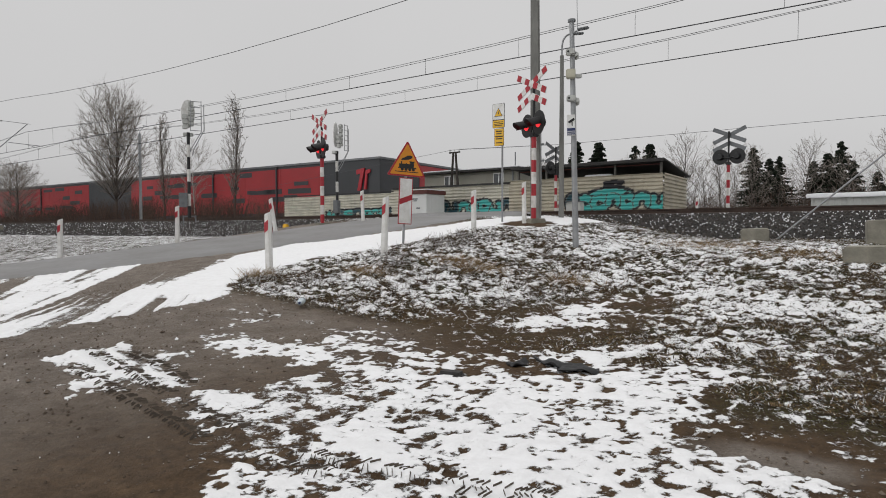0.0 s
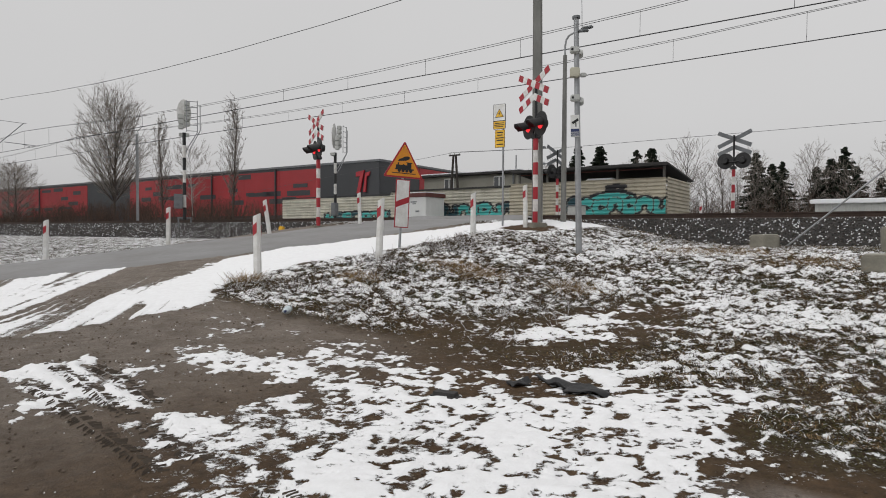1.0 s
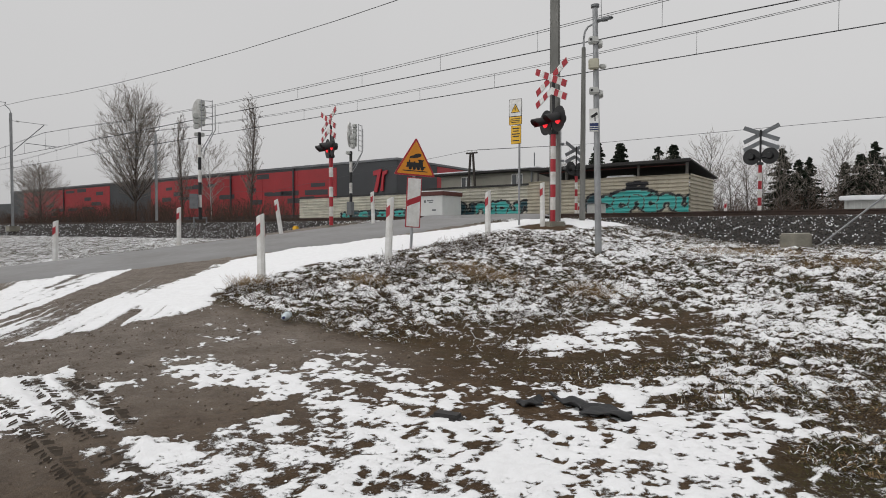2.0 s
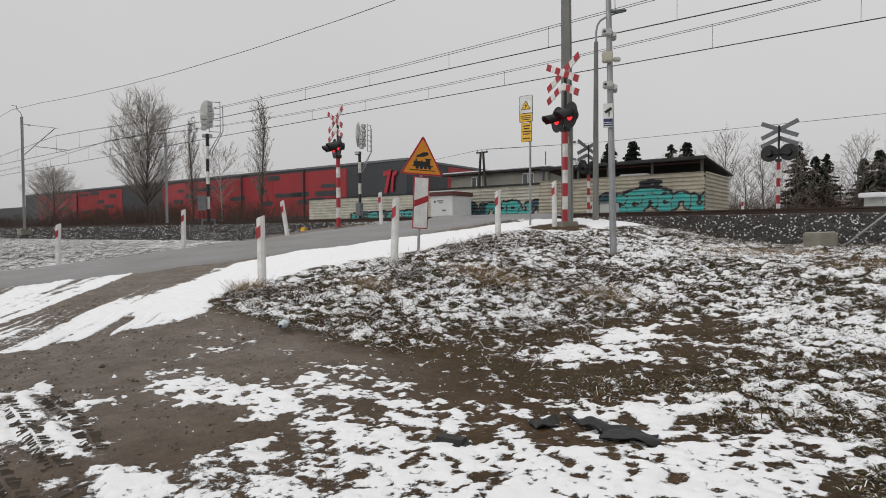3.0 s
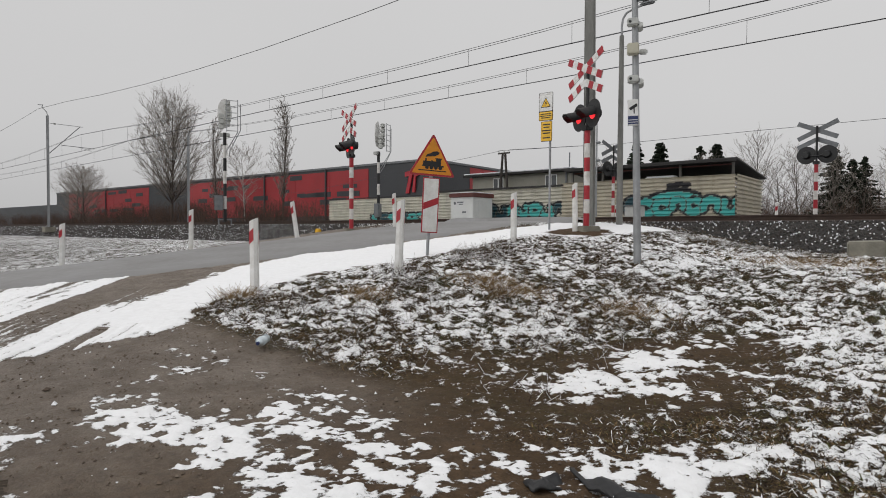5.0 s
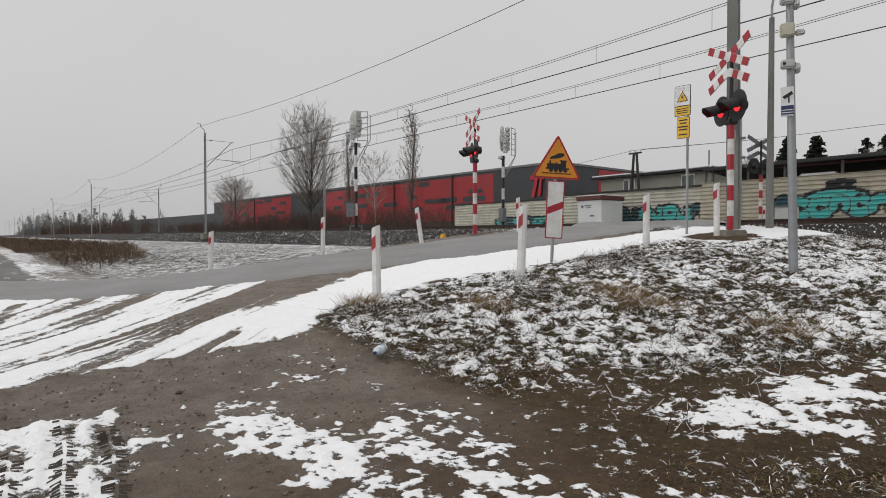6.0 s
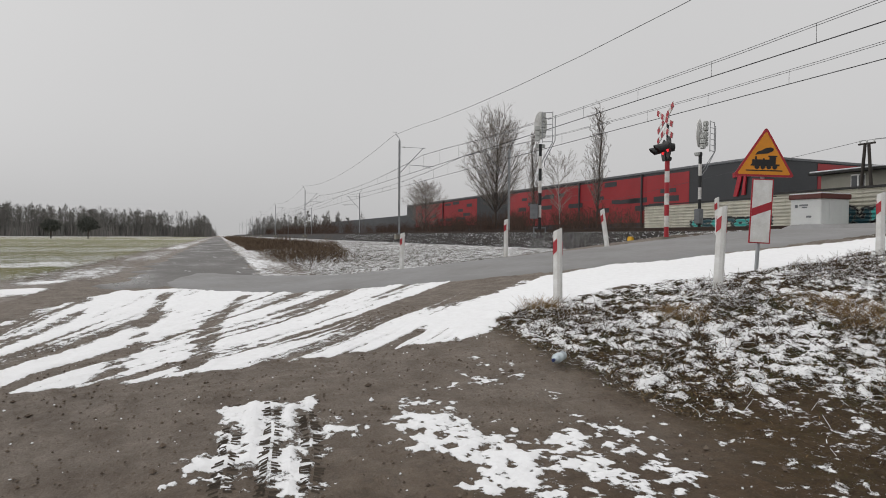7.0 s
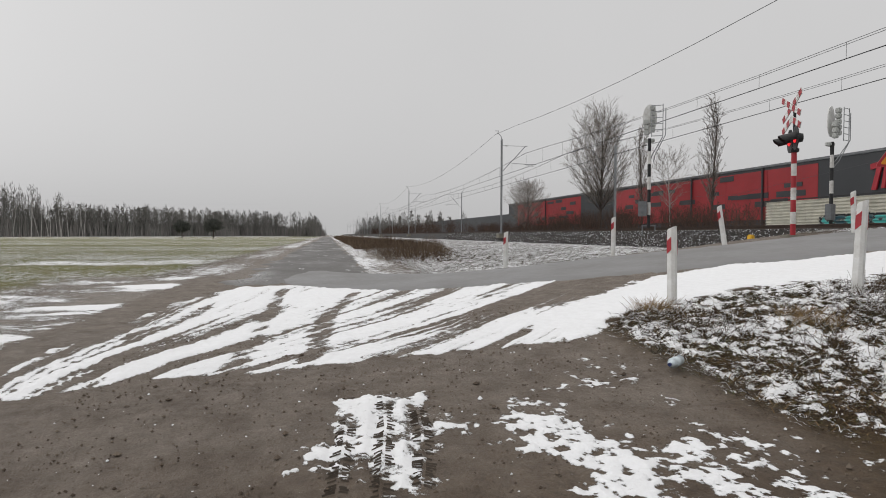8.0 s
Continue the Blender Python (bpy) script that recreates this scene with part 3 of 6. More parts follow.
def build_track():
    bed = profile_run("ballast_bed", [(16.9, 0.9), (17.3, 1.22), (18.6, 2.02), (26.0, 2.04), (27.4, 1.7), (30, 1.5)], -700, 300, 5.0, BALLAST)
    tagged(bed, "bed of dark crushed stone under the railway", "railway bed", kind="structure")
    rng = np.random.default_rng(3)
    base = np.array([(1, 0, 0), (-1, 0, 0), (0, 1, 0), (0, -1, 0), (0, 0, 1), (0, 0, -1)], float)
    tri = [(0, 2, 4), (2, 1, 4), (1, 3, 4), (3, 0, 4), (2, 0, 5), (1, 2, 5), (3, 1, 5), (0, 3, 5)]
    n = 56000
    far = rng.random(n) < 0.3
    xs = np.where(far, rng.uniform(-80, -32, n), rng.uniform(-34, 3, n))
    ys = 17.05 + 1.75 * rng.random(n)
    zs = np.interp(ys, [16.9, 17.3, 18.6, 19], [0.95, 1.22, 2.02, 2.03]) + 0.012
    size = rng.uniform(0.013, 0.034, (n, 1, 3)) * np.where(far, 1.5, 1.0)[:, None, None]
    pts = base[None] * size * rng.uniform(0.7, 1.3, (n, 6, 1))
    for i, j in ((0, 1), (1, 2), (0, 2)):
        a = rng.uniform(0, 6.28, (n, 1))
        p, q = pts[:, :, i] * np.cos(a) - pts[:, :, j] * np.sin(a), pts[:, :, i] * np.sin(a) + pts[:, :, j] * np.cos(a)
        pts[:, :, i], pts[:, :, j] = p, q
    pts += np.stack([xs, ys, zs], 1)[:, None, :]
    v = pts.reshape(-1, 3).tolist()
    f = ((np.arange(n) * 6)[:, None, None] + np.array(tri)[None]).reshape(-1, 3).tolist()
    tagged(arrays("ballast_stones", v, f, STONES), "crushed dark ballast stones dusted with snow", "ballast", kind="stuff")
    rail_prof = [(-0.07, 0), (-0.07, 0.02), (-0.012, 0.04), (-0.012, 0.12), (-0.036, 0.135), (-0.036, 0.172), (0.036, 0.172), (0.036, 0.135), (0.012, 0.12), (0.012, 0.04), (0.07, 0.02), (0.07, 0)]
    for yc in TRACK_Y:
        tr = empty("railway_track", pose(0, 0, 0), "rusty rails on concrete sleepers in snowy ballast", "railway track", "tracks")
        for o in (-0.753, 0.753):
            profile_run("rail", [(yc + o + a, RAIL_TOP - 0.172 + b) for a, b in rail_prof], -700, 300, 20.0, RUST, tr)
        sl = bmesh.new()
        box(0.24, 2.6, 0.18, (0, 0, 0), 0.02, None, sl)
        me = bpy.data.meshes.new("sleeper")
        sl.to_mesh(me)
        sl.free()
        me.materials.append(SLEEPER)
        for i in range(150):
            s = new("sleeper", me)
            s.parent = tr
            s.matrix_basis = pose(-84 + i * 0.6, yc, RAIL_TOP - 0.25, 0, 0, 0)


build_track()

# ---- overhead line ----
def wire(name, pts, r, label, group):
    cu = bpy.data.curves.new(name, "CURVE")
    cu.dimensions, cu.bevel_depth, cu.bevel_resolution = "3D", r, 1
    sp = cu.splines.new("POLY")
    sp.points.add(len(pts) - 1)
    for p, q in zip(sp.points, pts):
        p.co = (*q, 1)
    cu.materials.append(WIRE)
    return tagged(new(name, cu), label, "wire", group)


MAST_X = [6 - 60.4 * i for i in range(9)]
MAST_X[1:] = [-52.9 - 62.2 * i for i in range(8)]


def sagged(x, top, sag):
    for a, b in zip(MAST_X, MAST_X[1:]):
        if b <= x <= a:
            t = (x - b) / (a - b)
            return top - 4 * sag * t * (1 - t)
    return top


def build_wires():
    xs = [66] + [6 - 6.03 * i for i in range(90)]
    for y, zc, zm in ((20.2, 7.95, 9.35), (24.2, 8.05, 9.45)):
        w = wire("contact_wire", [(x, y, zc) for x in xs], 0.018, "dark copper contact wire over the track", "overhead line")
        for dz in (0.0, 0.07):
            wire("messenger_wire", [(x, y + dz * 0.5, sagged(x, zm, 0.85 + dz)) for x in xs], 0.009, "thin catenary wire above the contact wire", "overhead line")
        bm = bmesh.new()
        for i in range(60):
            x = 2.0 - 4.3 * i
            tube((x, y, zc), (x, y, sagged(x, zm, 0.85)), 0.007, None, 5, bm)
        tagged(mesh_ob("dropper_wires", bm, WIRE), "short dropper wires of the overhead line", "wire", "overhead line", "stuff")
    wire("feeder_wire", [(x, 17.4, sagged(x, 11.0, 1.3)) for x in xs], 0.012, "dark feeder wire on the mast tops", "overhead line")


build_wires()


def catenary_mast(h, arm, label):
    ob = empty("catenary_mast", pose(0, 0, 0), label, "mast", "catenary masts")
    for sx in (-0.13, 0.13):
        part("channel", box(0.05, 0.12, h, (sx * 0.8, 0, h / 2), 0.008), STEEL, ob)
    bm = bmesh.new()
    n = int(h / 0.55)
    for i in range(n):
        s = 1 if i % 2 else -1
        tube((-0.11 * s, 0.045, i * 0.55), (0.11 * s, 0.045, (i + 1) * 0.55), 0.012, None, 5, bm)
    part("lacing", bm, STEEL, ob)
    part("footing", box(0.7, 0.7, 0.4, (0, 0, -0.1), 0.03), CONCL, ob)
    s = arm
    bm = tube((0, 0, h - 2.2 - 0.7), (0, s * 2.2, h - 0.55), 0.03, None, 8)
    tube((0, 0, h - 0.55), (0, s * 2.4, h - 0.55), 0.016, None, 6, bm)
    part("cantilever", bm, DSTEEL, ob)
    bm = tube((0, s * 0.9, h - 2.1), (0, s * 3.2, h - 2.15), 0.022, None, 6)
    tube((0, s * 2.0, h - 2.12), (0, s * 3.0, h - 2.35), 0.015, None, 6, bm)
    part("steady_arm", bm, DSTEEL, ob)
    bm = bmesh.new()
    for k in range(4):
        tube((0, s * (0.35 + 0.05 * k), h - 0.55), (0, s * (0.38 + 0.05 * k), h - 0.55), 0.06, None, 10, bm)
    part("insulator", bm, BOXG, ob)
    bm = bent([(0, 0, h), (0, -s * 0.05, h + 0.25), (0, -s * 0.35, h + 0.55), (0, -s * 0.3, h + 0.75)], 0.025)
    tube((0, -s * 0.3, h + 0.72), (0, -s * 0.62, h + 0.72), 0.02, None, 6, bm)
    part("feeder_bracket", bm, DSTEEL, ob)
    return ob


near_mast = catenary_mast(8.4, 1, "grey lattice steel catenary mast beside the railway")
far_mast = catenary_mast(8.0, -1, "grey lattice steel catenary mast beyond the railway")
for i, x in enumerate(MAST_X):
    a = near_mast if i == 0 else copy_thing(near_mast, pose(0, 0, 0))
    a.matrix_basis = pose(x, 17.6, 1.85)
    b = far_mast if i == 0 else copy_thing(far_mast, pose(0, 0, 0))
    b.matrix_basis = pose(x + 2 if i else 10, 27.4, 1.75)


# ---- signs and posts along the road ----
def guide_post():
    ob = empty("guide_post", pose(0, 0, 0), "white plastic guide post with a slanted red band", "guide post", "guide posts")
    prof = [(-0.06, -0.035), (0.02, -0.045), (0.06, -0.02), (0.06, 0.03), (0.03, 0.045), (-0.05, 0.04)]
    bm = bmesh.new()
    lo = [bm.verts.new((x, y, -0.25)) for x, y in prof]
    hi = [bm.verts.new((x * 0.94, y * 0.94, 1.05 + x * 0.35 + y * 0.2)) for x, y in prof]
    n = len(prof)
    for i in range(n):
        bm.faces.new((lo[i], lo[(i + 1) % n], hi[(i + 1) % n], hi[i]))
    bm.faces.new(hi)
    bm.faces.new(lo[::-1])
    bmesh.ops.bevel(bm, geom=[e for e in bm.edges if all(v.co.z > 0.9 for v in e.verts)], offset=0.008, segments=2, affect="EDGES")
    bmesh.ops.recalc_face_normals(bm, faces=bm.faces)
    part("body", bm, WHITE, ob)

    def band(a, b, out):
        (ax, ay), (bx, by) = prof[a], prof[b]
        bm = bmesh.new()
        off = Vector((by - ay, -(bx - ax))).normalized() * out
        vs = []
        for (x, y), z0 in (((ax, ay), 0.0), ((bx, by), 0.06)):
            for z in (0.68 + z0, 0.86 + z0):
                vs.append((x * 0.96, y * 0.96, z))
        q = [vs[0], vs[2], vs[3], vs[1]]
        inner = [bm.verts.new(p) for p in q]
        outer = [bm.verts.new((p[0] + off.x, p[1] + off.y, p[2])) for p in q]
        bm.faces.new(outer)
        for i in range(4):
            bm.faces.new((inner[i], inner[(i + 1) % 4], outer[(i + 1) % 4], outer[i]))
        bmesh.ops.recalc_face_normals(bm, faces=bm.faces)
        return bm

    for a, b in ((0, 1), (3, 4), (5, 0)):
        part("reflector", band(a, b, 0.006), RED, ob, "red reflective band")
    return ob


POSTS = [(-9.09, 7.28, 0.86, -12, 0.5, -0.5), (-18.4, 7.65, 0.84, 10, 1.5, 2.0), (-17.65, 10.66, 1.27, 15, 0, 0.5), (-15.9, 13.0, 1.56, 0, 3, -7.5),
         (-8.1, 9.31, 1.2, -20, -1, 2.0), (-8.35, 13.05, 1.53, -25, 0, 0), (-14.7, 15.85, 1.9, 0, 0, -2), (-8.15, 15.4, 1.87, -20, 0, -1),
         (-6.9, 30.5, 2.0, 0, 0, 2), (-13.4, 29.3, 2.0, 0, 0, 0)]
first = guide_post()
for i, (x, y, z, turn, lx, ly) in enumerate(POSTS):
    p = first if i == 0 else copy_thing(first, pose(0, 0, 0))
    p.matrix_basis = pose(x, y, z, lx, ly, turn + 35)
    if i == 3:
        p["label"] = "white plastic guide post with a red band, leaning sideways"


def facing(x, y, z, nx, ny):
    """The pose of a thing whose front (its -y side) looks along (nx, ny)."""
    return pose(x, y, z, 0, 0, math.degrees(math.atan2(ny, nx)) + 90)


def warning_sign():
    ob = empty("warning_sign", facing(-8.9, 10.93, 1.33, 0.86, -0.51) @ pose(0, 0, 0, 0, 2.6, 0), "orange triangular train warning sign above a striped marker panel", "road sign")
    part("pole", tube((0, 0.05, -0.4), (0, 0.05, 2.2), 0.03, None, 14), STEEL, ob)
    b0 = 1.485
    tri = lambda k, dz=0.0: [(-0.47 * k, b0 + 0.27 * (1 - k)), (0.47 * k, b0 + 0.27 * (1 - k)), (0, b0 + 0.815 - 0.54 * (1 - k))]
    part("border", plate(rounded(tri(1.0), 0.06), 0.02), RED, ob, "red rim")
    part("face", plate(rounded(tri(0.87), 0.04), 0.004, -0.005), ORANGE, ob, "orange face")
    z = b0 + 0.13
    loco = plate([(-0.2, z + 0.045), (0.23, z + 0.045), (0.23, z + 0.075), (0.17, z + 0.075), (0.17, z + 0.19), (0.19, z + 0.2), (0.19, z + 0.215), (0.05, z + 0.215), (0.05, z + 0.2), (0.07, z + 0.19), (0.07, z + 0.15),
                  (0.0, z + 0.15), (0.0, z + 0.17), (-0.03, z + 0.17), (-0.03, z + 0.15), (-0.12, z + 0.15), (-0.12, z + 0.2), (-0.15, z + 0.2), (-0.15, z + 0.15), (-0.19, z + 0.15), (-0.19, z + 0.08), (-0.22, z + 0.05)], 0.003, -0.009)
    for cx in (-0.11, -0.02, 0.07, 0.16):
        plate([(cx + 0.038 * math.cos(a * 0.45), z + 0.03 + 0.038 * math.sin(a * 0.45)) for a in range(14)], 0.003, -0.0095, loco)
    smoke = [(-0.15, z + 0.22), (-0.1, z + 0.235), (-0.04, z + 0.24), (0.04, z + 0.25), (0.12, z + 0.29), (0.13, z + 0.33), (0.08, z + 0.35), (0.0, z + 0.335), (-0.05, z + 0.3), (-0.12, z + 0.275)]
    plate(rounded(smoke, 0.012, 2), 0.003, -0.009, loco)
    plate(rect(0.56, 0.018, 0, z - 0.03), 0.003, -0.009, loco)
    part("pictogram", loco, BLACK, ob, "black steam engine pictogram")
    p = part("panel", plate(rect(0.33, 1.06, 0, 0.92), 0.015), RED, ob, "red-rimmed marker panel")
    part("panel_face", plate(rect(0.29, 1.02, 0, 0.92), 0.003, -0.004), WHITE, p, "white face")
    part("stripe", plate([(-0.145, 0.83), (0.145, 0.95), (0.145, 1.08), (-0.145, 0.96)], 0.003, -0.008), RED, p, "slanted red stripe")
    for zz in (0.55, 1.3, 1.75):
        part("clamp", box(0.1, 0.05, 0.04, (0, 0.045, zz), 0.006), DSTEEL, ob)


warning_sign()


def voltage_sign():
    ob = empty("voltage_sign", facing(-9.05, 15.5, 1.84, 0.1, -1), "white and yellow high-voltage warning plates on a thin steel pole", "road sign")
    part("pole", tube((0.11, 0.03, -0.3), (0.11, 0.03, 3.35), 0.028, None, 12), STEEL, ob)
    up = part("upper_plate", plate(rect(0.38, 0.7, 0, 3.05, 0.03), 0.012), BLACK, ob, "black-edged plate")
    part("white_field", plate(rect(0.355, 0.45, 0, 3.165, 0.02), 0.003, -0.004), WHITE, up)
    part("yellow_field", plate(rect(0.355, 0.205, 0, 2.815, 0.015), 0.003, -0.004), YELLOW, up)
    part("triangle_rim", plate(rounded([(-0.135, 3.03), (0.135, 3.03), (0, 3.275)], 0.02), 0.003, -0.008), BLACK, up)
    part("triangle", plate(rounded([(-0.11, 3.045), (0.11, 3.045), (0, 3.245)], 0.015), 0.003, -0.011), YELLOW, up)
    part("bolt", plate([(0.012, 3.2), (-0.03, 3.12), (0.0, 3.125), (-0.012, 3.065), (0.032, 3.14), (0.005, 3.14)], 0.003, -0.014), BLACK, up)
    bars = bmesh.new()
    for zz, w in ((2.865, 0.28), (2.815, 0.3), (2.77, 0.24)):
        plate(rect(w, 0.018, 0, zz), 0.003, -0.008, bars)
    part("lettering", bars, BLACK, up)
    lo = part("lower_plate", plate(rect(0.3, 0.5, 0.02, 2.43, 0.02), 0.012), BLACK, ob, "black-edged plate")
    part("lower_field", plate(rect(0.28, 0.48, 0.02, 2.43, 0.015), 0.003, -0.004), YELLOW, lo)
    bars = bmesh.new()
    for zz, w in ((2.6, 0.2), (2.53, 0.16), (2.45, 0.24), (2.385, 0.2), (2.27, 0.2)):
        plate(rect(w, 0.028, 0.02, zz), 0.003, -0.008, bars)
    part("lettering", bars, BLACK, lo)


voltage_sign()


def crossing_signal(front, up=0.0):
    """A light signal with St Andrew's crosses; front: whether its lamps glow towards its -y side."""
    ob = empty("crossing_signal", pose(0, 0, 0), "red and white level-crossing signal with crosses and lit red lamps" if front else "level-crossing signal with crosses and dark round lamp boards, seen from behind", "crossing signal", "crossing signals")
    for i in range(7):
        bm = tube((0, 0, i * 0.335 - (0.4 if i == 0 else 0)), (0, 0, (i + 1) * 0.335), 0.07, None, 18)
        part("band", bm, RED if i % 2 == 0 else REDW, ob)
    part("upper_mast", tube((0, 0, 2.345), (0, 0, 3.75 + up), 0.04, None, 14), BLACK, ob)
    part("collar", box(0.22, 0.2, 0.12, (0, 0, 2.38), 0.02), BLACK, ob)

    def striped(a, b, layer, count, start):
        """A board from a to b in red and white fields."""
        ax, az = a
        bx, bz = b
        L = math.hypot(bx - ax, bz - az)
        ux, uz = (bx - ax) / L, (bz - az) / L
        nx, nz = -uz * 0.085, ux * 0.085
        part_ob = part("cross_arm", plate([(ax + nx, az + nz), (ax - nx, az - nz), (bx - nx, bz - nz), (bx + nx, bz + nz)], 0.02, layer), WHITE if front else DSTEEL, ob)
        for k in range(count):
            if k % 2 == start:
                s, e = k / count, (k + 1) / count
                p = [(ax + (bx - ax) * s, az + (bz - az) * s), (ax + (bx - ax) * e, az + (bz - az) * e)]
                if not front:
                    continue
                part("red_field", plate([(p[0][0] + nx, p[0][1] + nz), (p[0][0] - nx, p[0][1] - nz), (p[1][0] - nx, p[1][1] - nz), (p[1][0] + nx, p[1][1] + nz)], 0.003, layer - 0.004), RED, part_ob)

    w, h = 0.66, 0.3
    for sx in (-1, 1):
        striped((sx * -w, 3.6 + up + h), (sx * w, 3.6 + up - h), -0.08 - 0.022 * (sx > 0), 7, 0)
    for sx in (-1, 1):
        striped((sx * 0.0, 3.27 + up), (sx * w, 3.27 + up - h), -0.085 - 0.012 * (sx > 0), 4, 1)
    for sx in (-1, 1):
        aim = Matrix.Rotation(radians(-8 if front else 0), 4, "Z")
        head = part("lamp_board", tube((sx * 0.34, -0.05, 2.68), (sx * 0.34, -0.025, 2.68), 0.33, None, 32), BLACK, ob, "round black backing board")
        part("housing", tube((sx * 0.34, -0.02, 2.68), (sx * 0.34, 0.13, 2.68), 0.15, 0.11, 20), BLACK, head)
        bm = bmesh.new()
        n = 18
        ring = []
        for k in range(n + 1):
            a = math.radians(-20 + 220 * k / n)
            ca, sa = math.cos(a), math.sin(a)
            reach = 0.26 + 0.16 * max(0, sa) ** 0.5
            ring.append((Vector((sx * 0.34 + 0.155 * ca, -0.05, 2.68 + 0.155 * sa)), Vector((sx * 0.34 + 0.14 * ca, -0.05 - reach, 2.61 + 0.13 * sa))))
        vs = []
        for p, q in ring:
            c = Vector((sx * 0.34, 0, 2.68))
            d = Vector((p.x - c.x, 0, p.z - c.z)).normalized() * 0.012
            vs.append([bm.verts.new(p), bm.verts.new(q), bm.verts.new(q + d), bm.verts.new(p + d)])
        for a, b in zip(vs, vs[1:]):
            for k in range(4):
                bm.faces.new((a[k], b[k], b[(k + 1) % 4], a[(k + 1) % 4]))
        bm.faces.new(vs[0])
        bm.faces.new(vs[-1][::-1])
        bmesh.ops.recalc_face_normals(bm, faces=bm.faces)
        part("hood", bm, BLACK, head)
        bm = bmesh.new()
        bmesh.ops.create_uvsphere(bm, u_segments=16, v_segments=10, radius=0.135)
        bmesh.ops.scale(bm, vec=(1, 0.35, 1), verts=bm.verts)
        bmesh.ops.translate(bm, vec=(sx * 0.34, -0.055, 2.68), verts=bm.verts)
        part("lens", bm, LENS_ON if front else LENS_OFF, head, "red lamp lens", True)
        part("bracket", tube((0, 0.03, 2.62), (sx * 0.3, 0.05, 2.66), 0.025, None, 8), BLACK, ob)
        head.matrix_basis = aim
    part("footing", box(0.5, 0.5, 0.3, (0, 0, -0.12), 0.03), CONCL, ob)
    return ob


sig_a = crossing_signal(True, 0.2)
sig_a.matrix_basis = facing(-7.97, 15.62, 1.87, -0.45, -0.89)
sig_far = crossing_signal(True)
sig_far.matrix_basis = facing(-16.15, 15.3, 1.8, -0.36, -0.93)
sig_b = crossing_signal(False)
sig_b.matrix_basis = facing(-5.18, 28.5, 2.02, 0.1, 0.99)
copy_thing(sig_b, facing(-13.2, 28.5, 2.0, -0.95, 0.3))


def poles():
    ob = empty("concrete_pole", pose(-8.34, 16.5, 1.9, 0, -0.4, 20), "tall weathered grey concrete pole", "utility pole")
    bm = bmesh.new()
    bmesh.ops.create_cube(bm, size=1.0)
    for v in bm.verts:
        t = v.co.z + 0.5
        v.co = Vector((v.co.x * (0.3 - 0.1 * t), v.co.y * (0.26 - 0.08 * t), t * 13 - 0.4))
    bmesh.ops.bevel(bm, geom=[e for e in bm.edges if abs(e.verts[0].co.z - e.verts[1].co.z) > 5], offset=0.03, segments=2, affect="EDGES")
    part("shaft", bm, CONC, ob)
    part("number_plate", box(0.12, 0.01, 0.2, (0, -0.14, 2.2), 0.003), BOXG, ob)
    ob = empty("street_lamp", pose(-7.75, 17.0, 2.0), "slim grey concrete street lamp with a curved arm", "street lamp")
    part("shaft", tube((0, 0, -0.3), (0, 0, 4.75), 0.085, 0.055, 16), CONC, ob)
    pts = [(0, 0, 4.7), (0, 0, 5.0), (0.03, 0, 5.18), (0.12, 0, 5.3), (0.3, 0, 5.36), (0.55, 0, 5.4)]
    part("arm", bent(pts, 0.028), STEEL, ob)
    part("lantern", box(0.34, 0.14, 0.07, (0.66, 0, 5.42), 0.025), DSTEEL, ob)


poles()


def camera_pole():
    ob = empty("camera_pole", pose(-5.5, 12.75, 1.2, 0, -1.3, 28), "galvanised steel pole carrying small cameras, boxes and a notice", "camera pole")
    part("shaft", tube((0, 0, -0.3), (0, 0, 4.95), 0.068, 0.052, 18), STEEL, ob)
    part("cap", tube((0, 0, 4.93), (0, 0, 4.98), 0.085, 0.085, 14), DSTEEL, ob)
    part("flat_antenna", box(0.22, 0.1, 0.04, (0.14, -0.02, 4.66), 0.012), DSTEEL, ob)
    part("aerial", tube((0.12, 0, 4.64), (0.12, 0, 6.2), 0.008, None, 6), STEEL, ob)
    for z in (4.25, 3.25):
        c = part("camera_box", box(0.19, 0.15, 0.13, (-0.05, -0.09, z), 0.02), BOXG, ob, "pale grey camera housing")
        part("camera_back", tube((0.07, -0.02, z - 0.02), (0.08, 0.08, z - 0.08), 0.065, 0.065, 14), BOXG, c)
        part("eye", tube((-0.1, -0.17, z), (-0.1, -0.164, z), 0.025, None, 12), BLACK, c)
        part("strap", tube((0, 0, z - 0.03), (0, 0, z + 0.03), 0.073, None, 16), DSTEEL, c)
    part("junction_box", box(0.2, 0.14, 0.2, (-0.05, -0.09, 3.78), 0.02), CREAM, ob, "cream junction box")
    part("small_camera", box(0.14, 0.08, 0.09, (0.13, -0.02, 3.74), 0.02), BOXG, ob)
    n = part("notice", plate(rect(0.18, 0.46, -0.06, 2.67, 0.01), 0.012, -0.09), WHITE, ob, "white and blue camera notice")
    part("blue_field", plate(rect(0.172, 0.16, -0.06, 2.53), 0.003, -0.094), NAVY, n)
    bm = plate([(-0.13, 2.75), (0.0, 2.83), (0.02, 2.78), (-0.1, 2.71)], 0.003, -0.094)
    plate(rect(0.02, 0.1, -0.04, 2.7), 0.003, -0.0945, bm)
    part("pictogram", bm, BLACK, n)
    bm = bmesh.new()
    for zz in (2.54, 2.5, 2.46):
        plate(rect(0.16, 0.012, -0.06, zz), 0.003, -0.098, bm)
    part("lettering", bm, WHITE, n)


camera_pole()


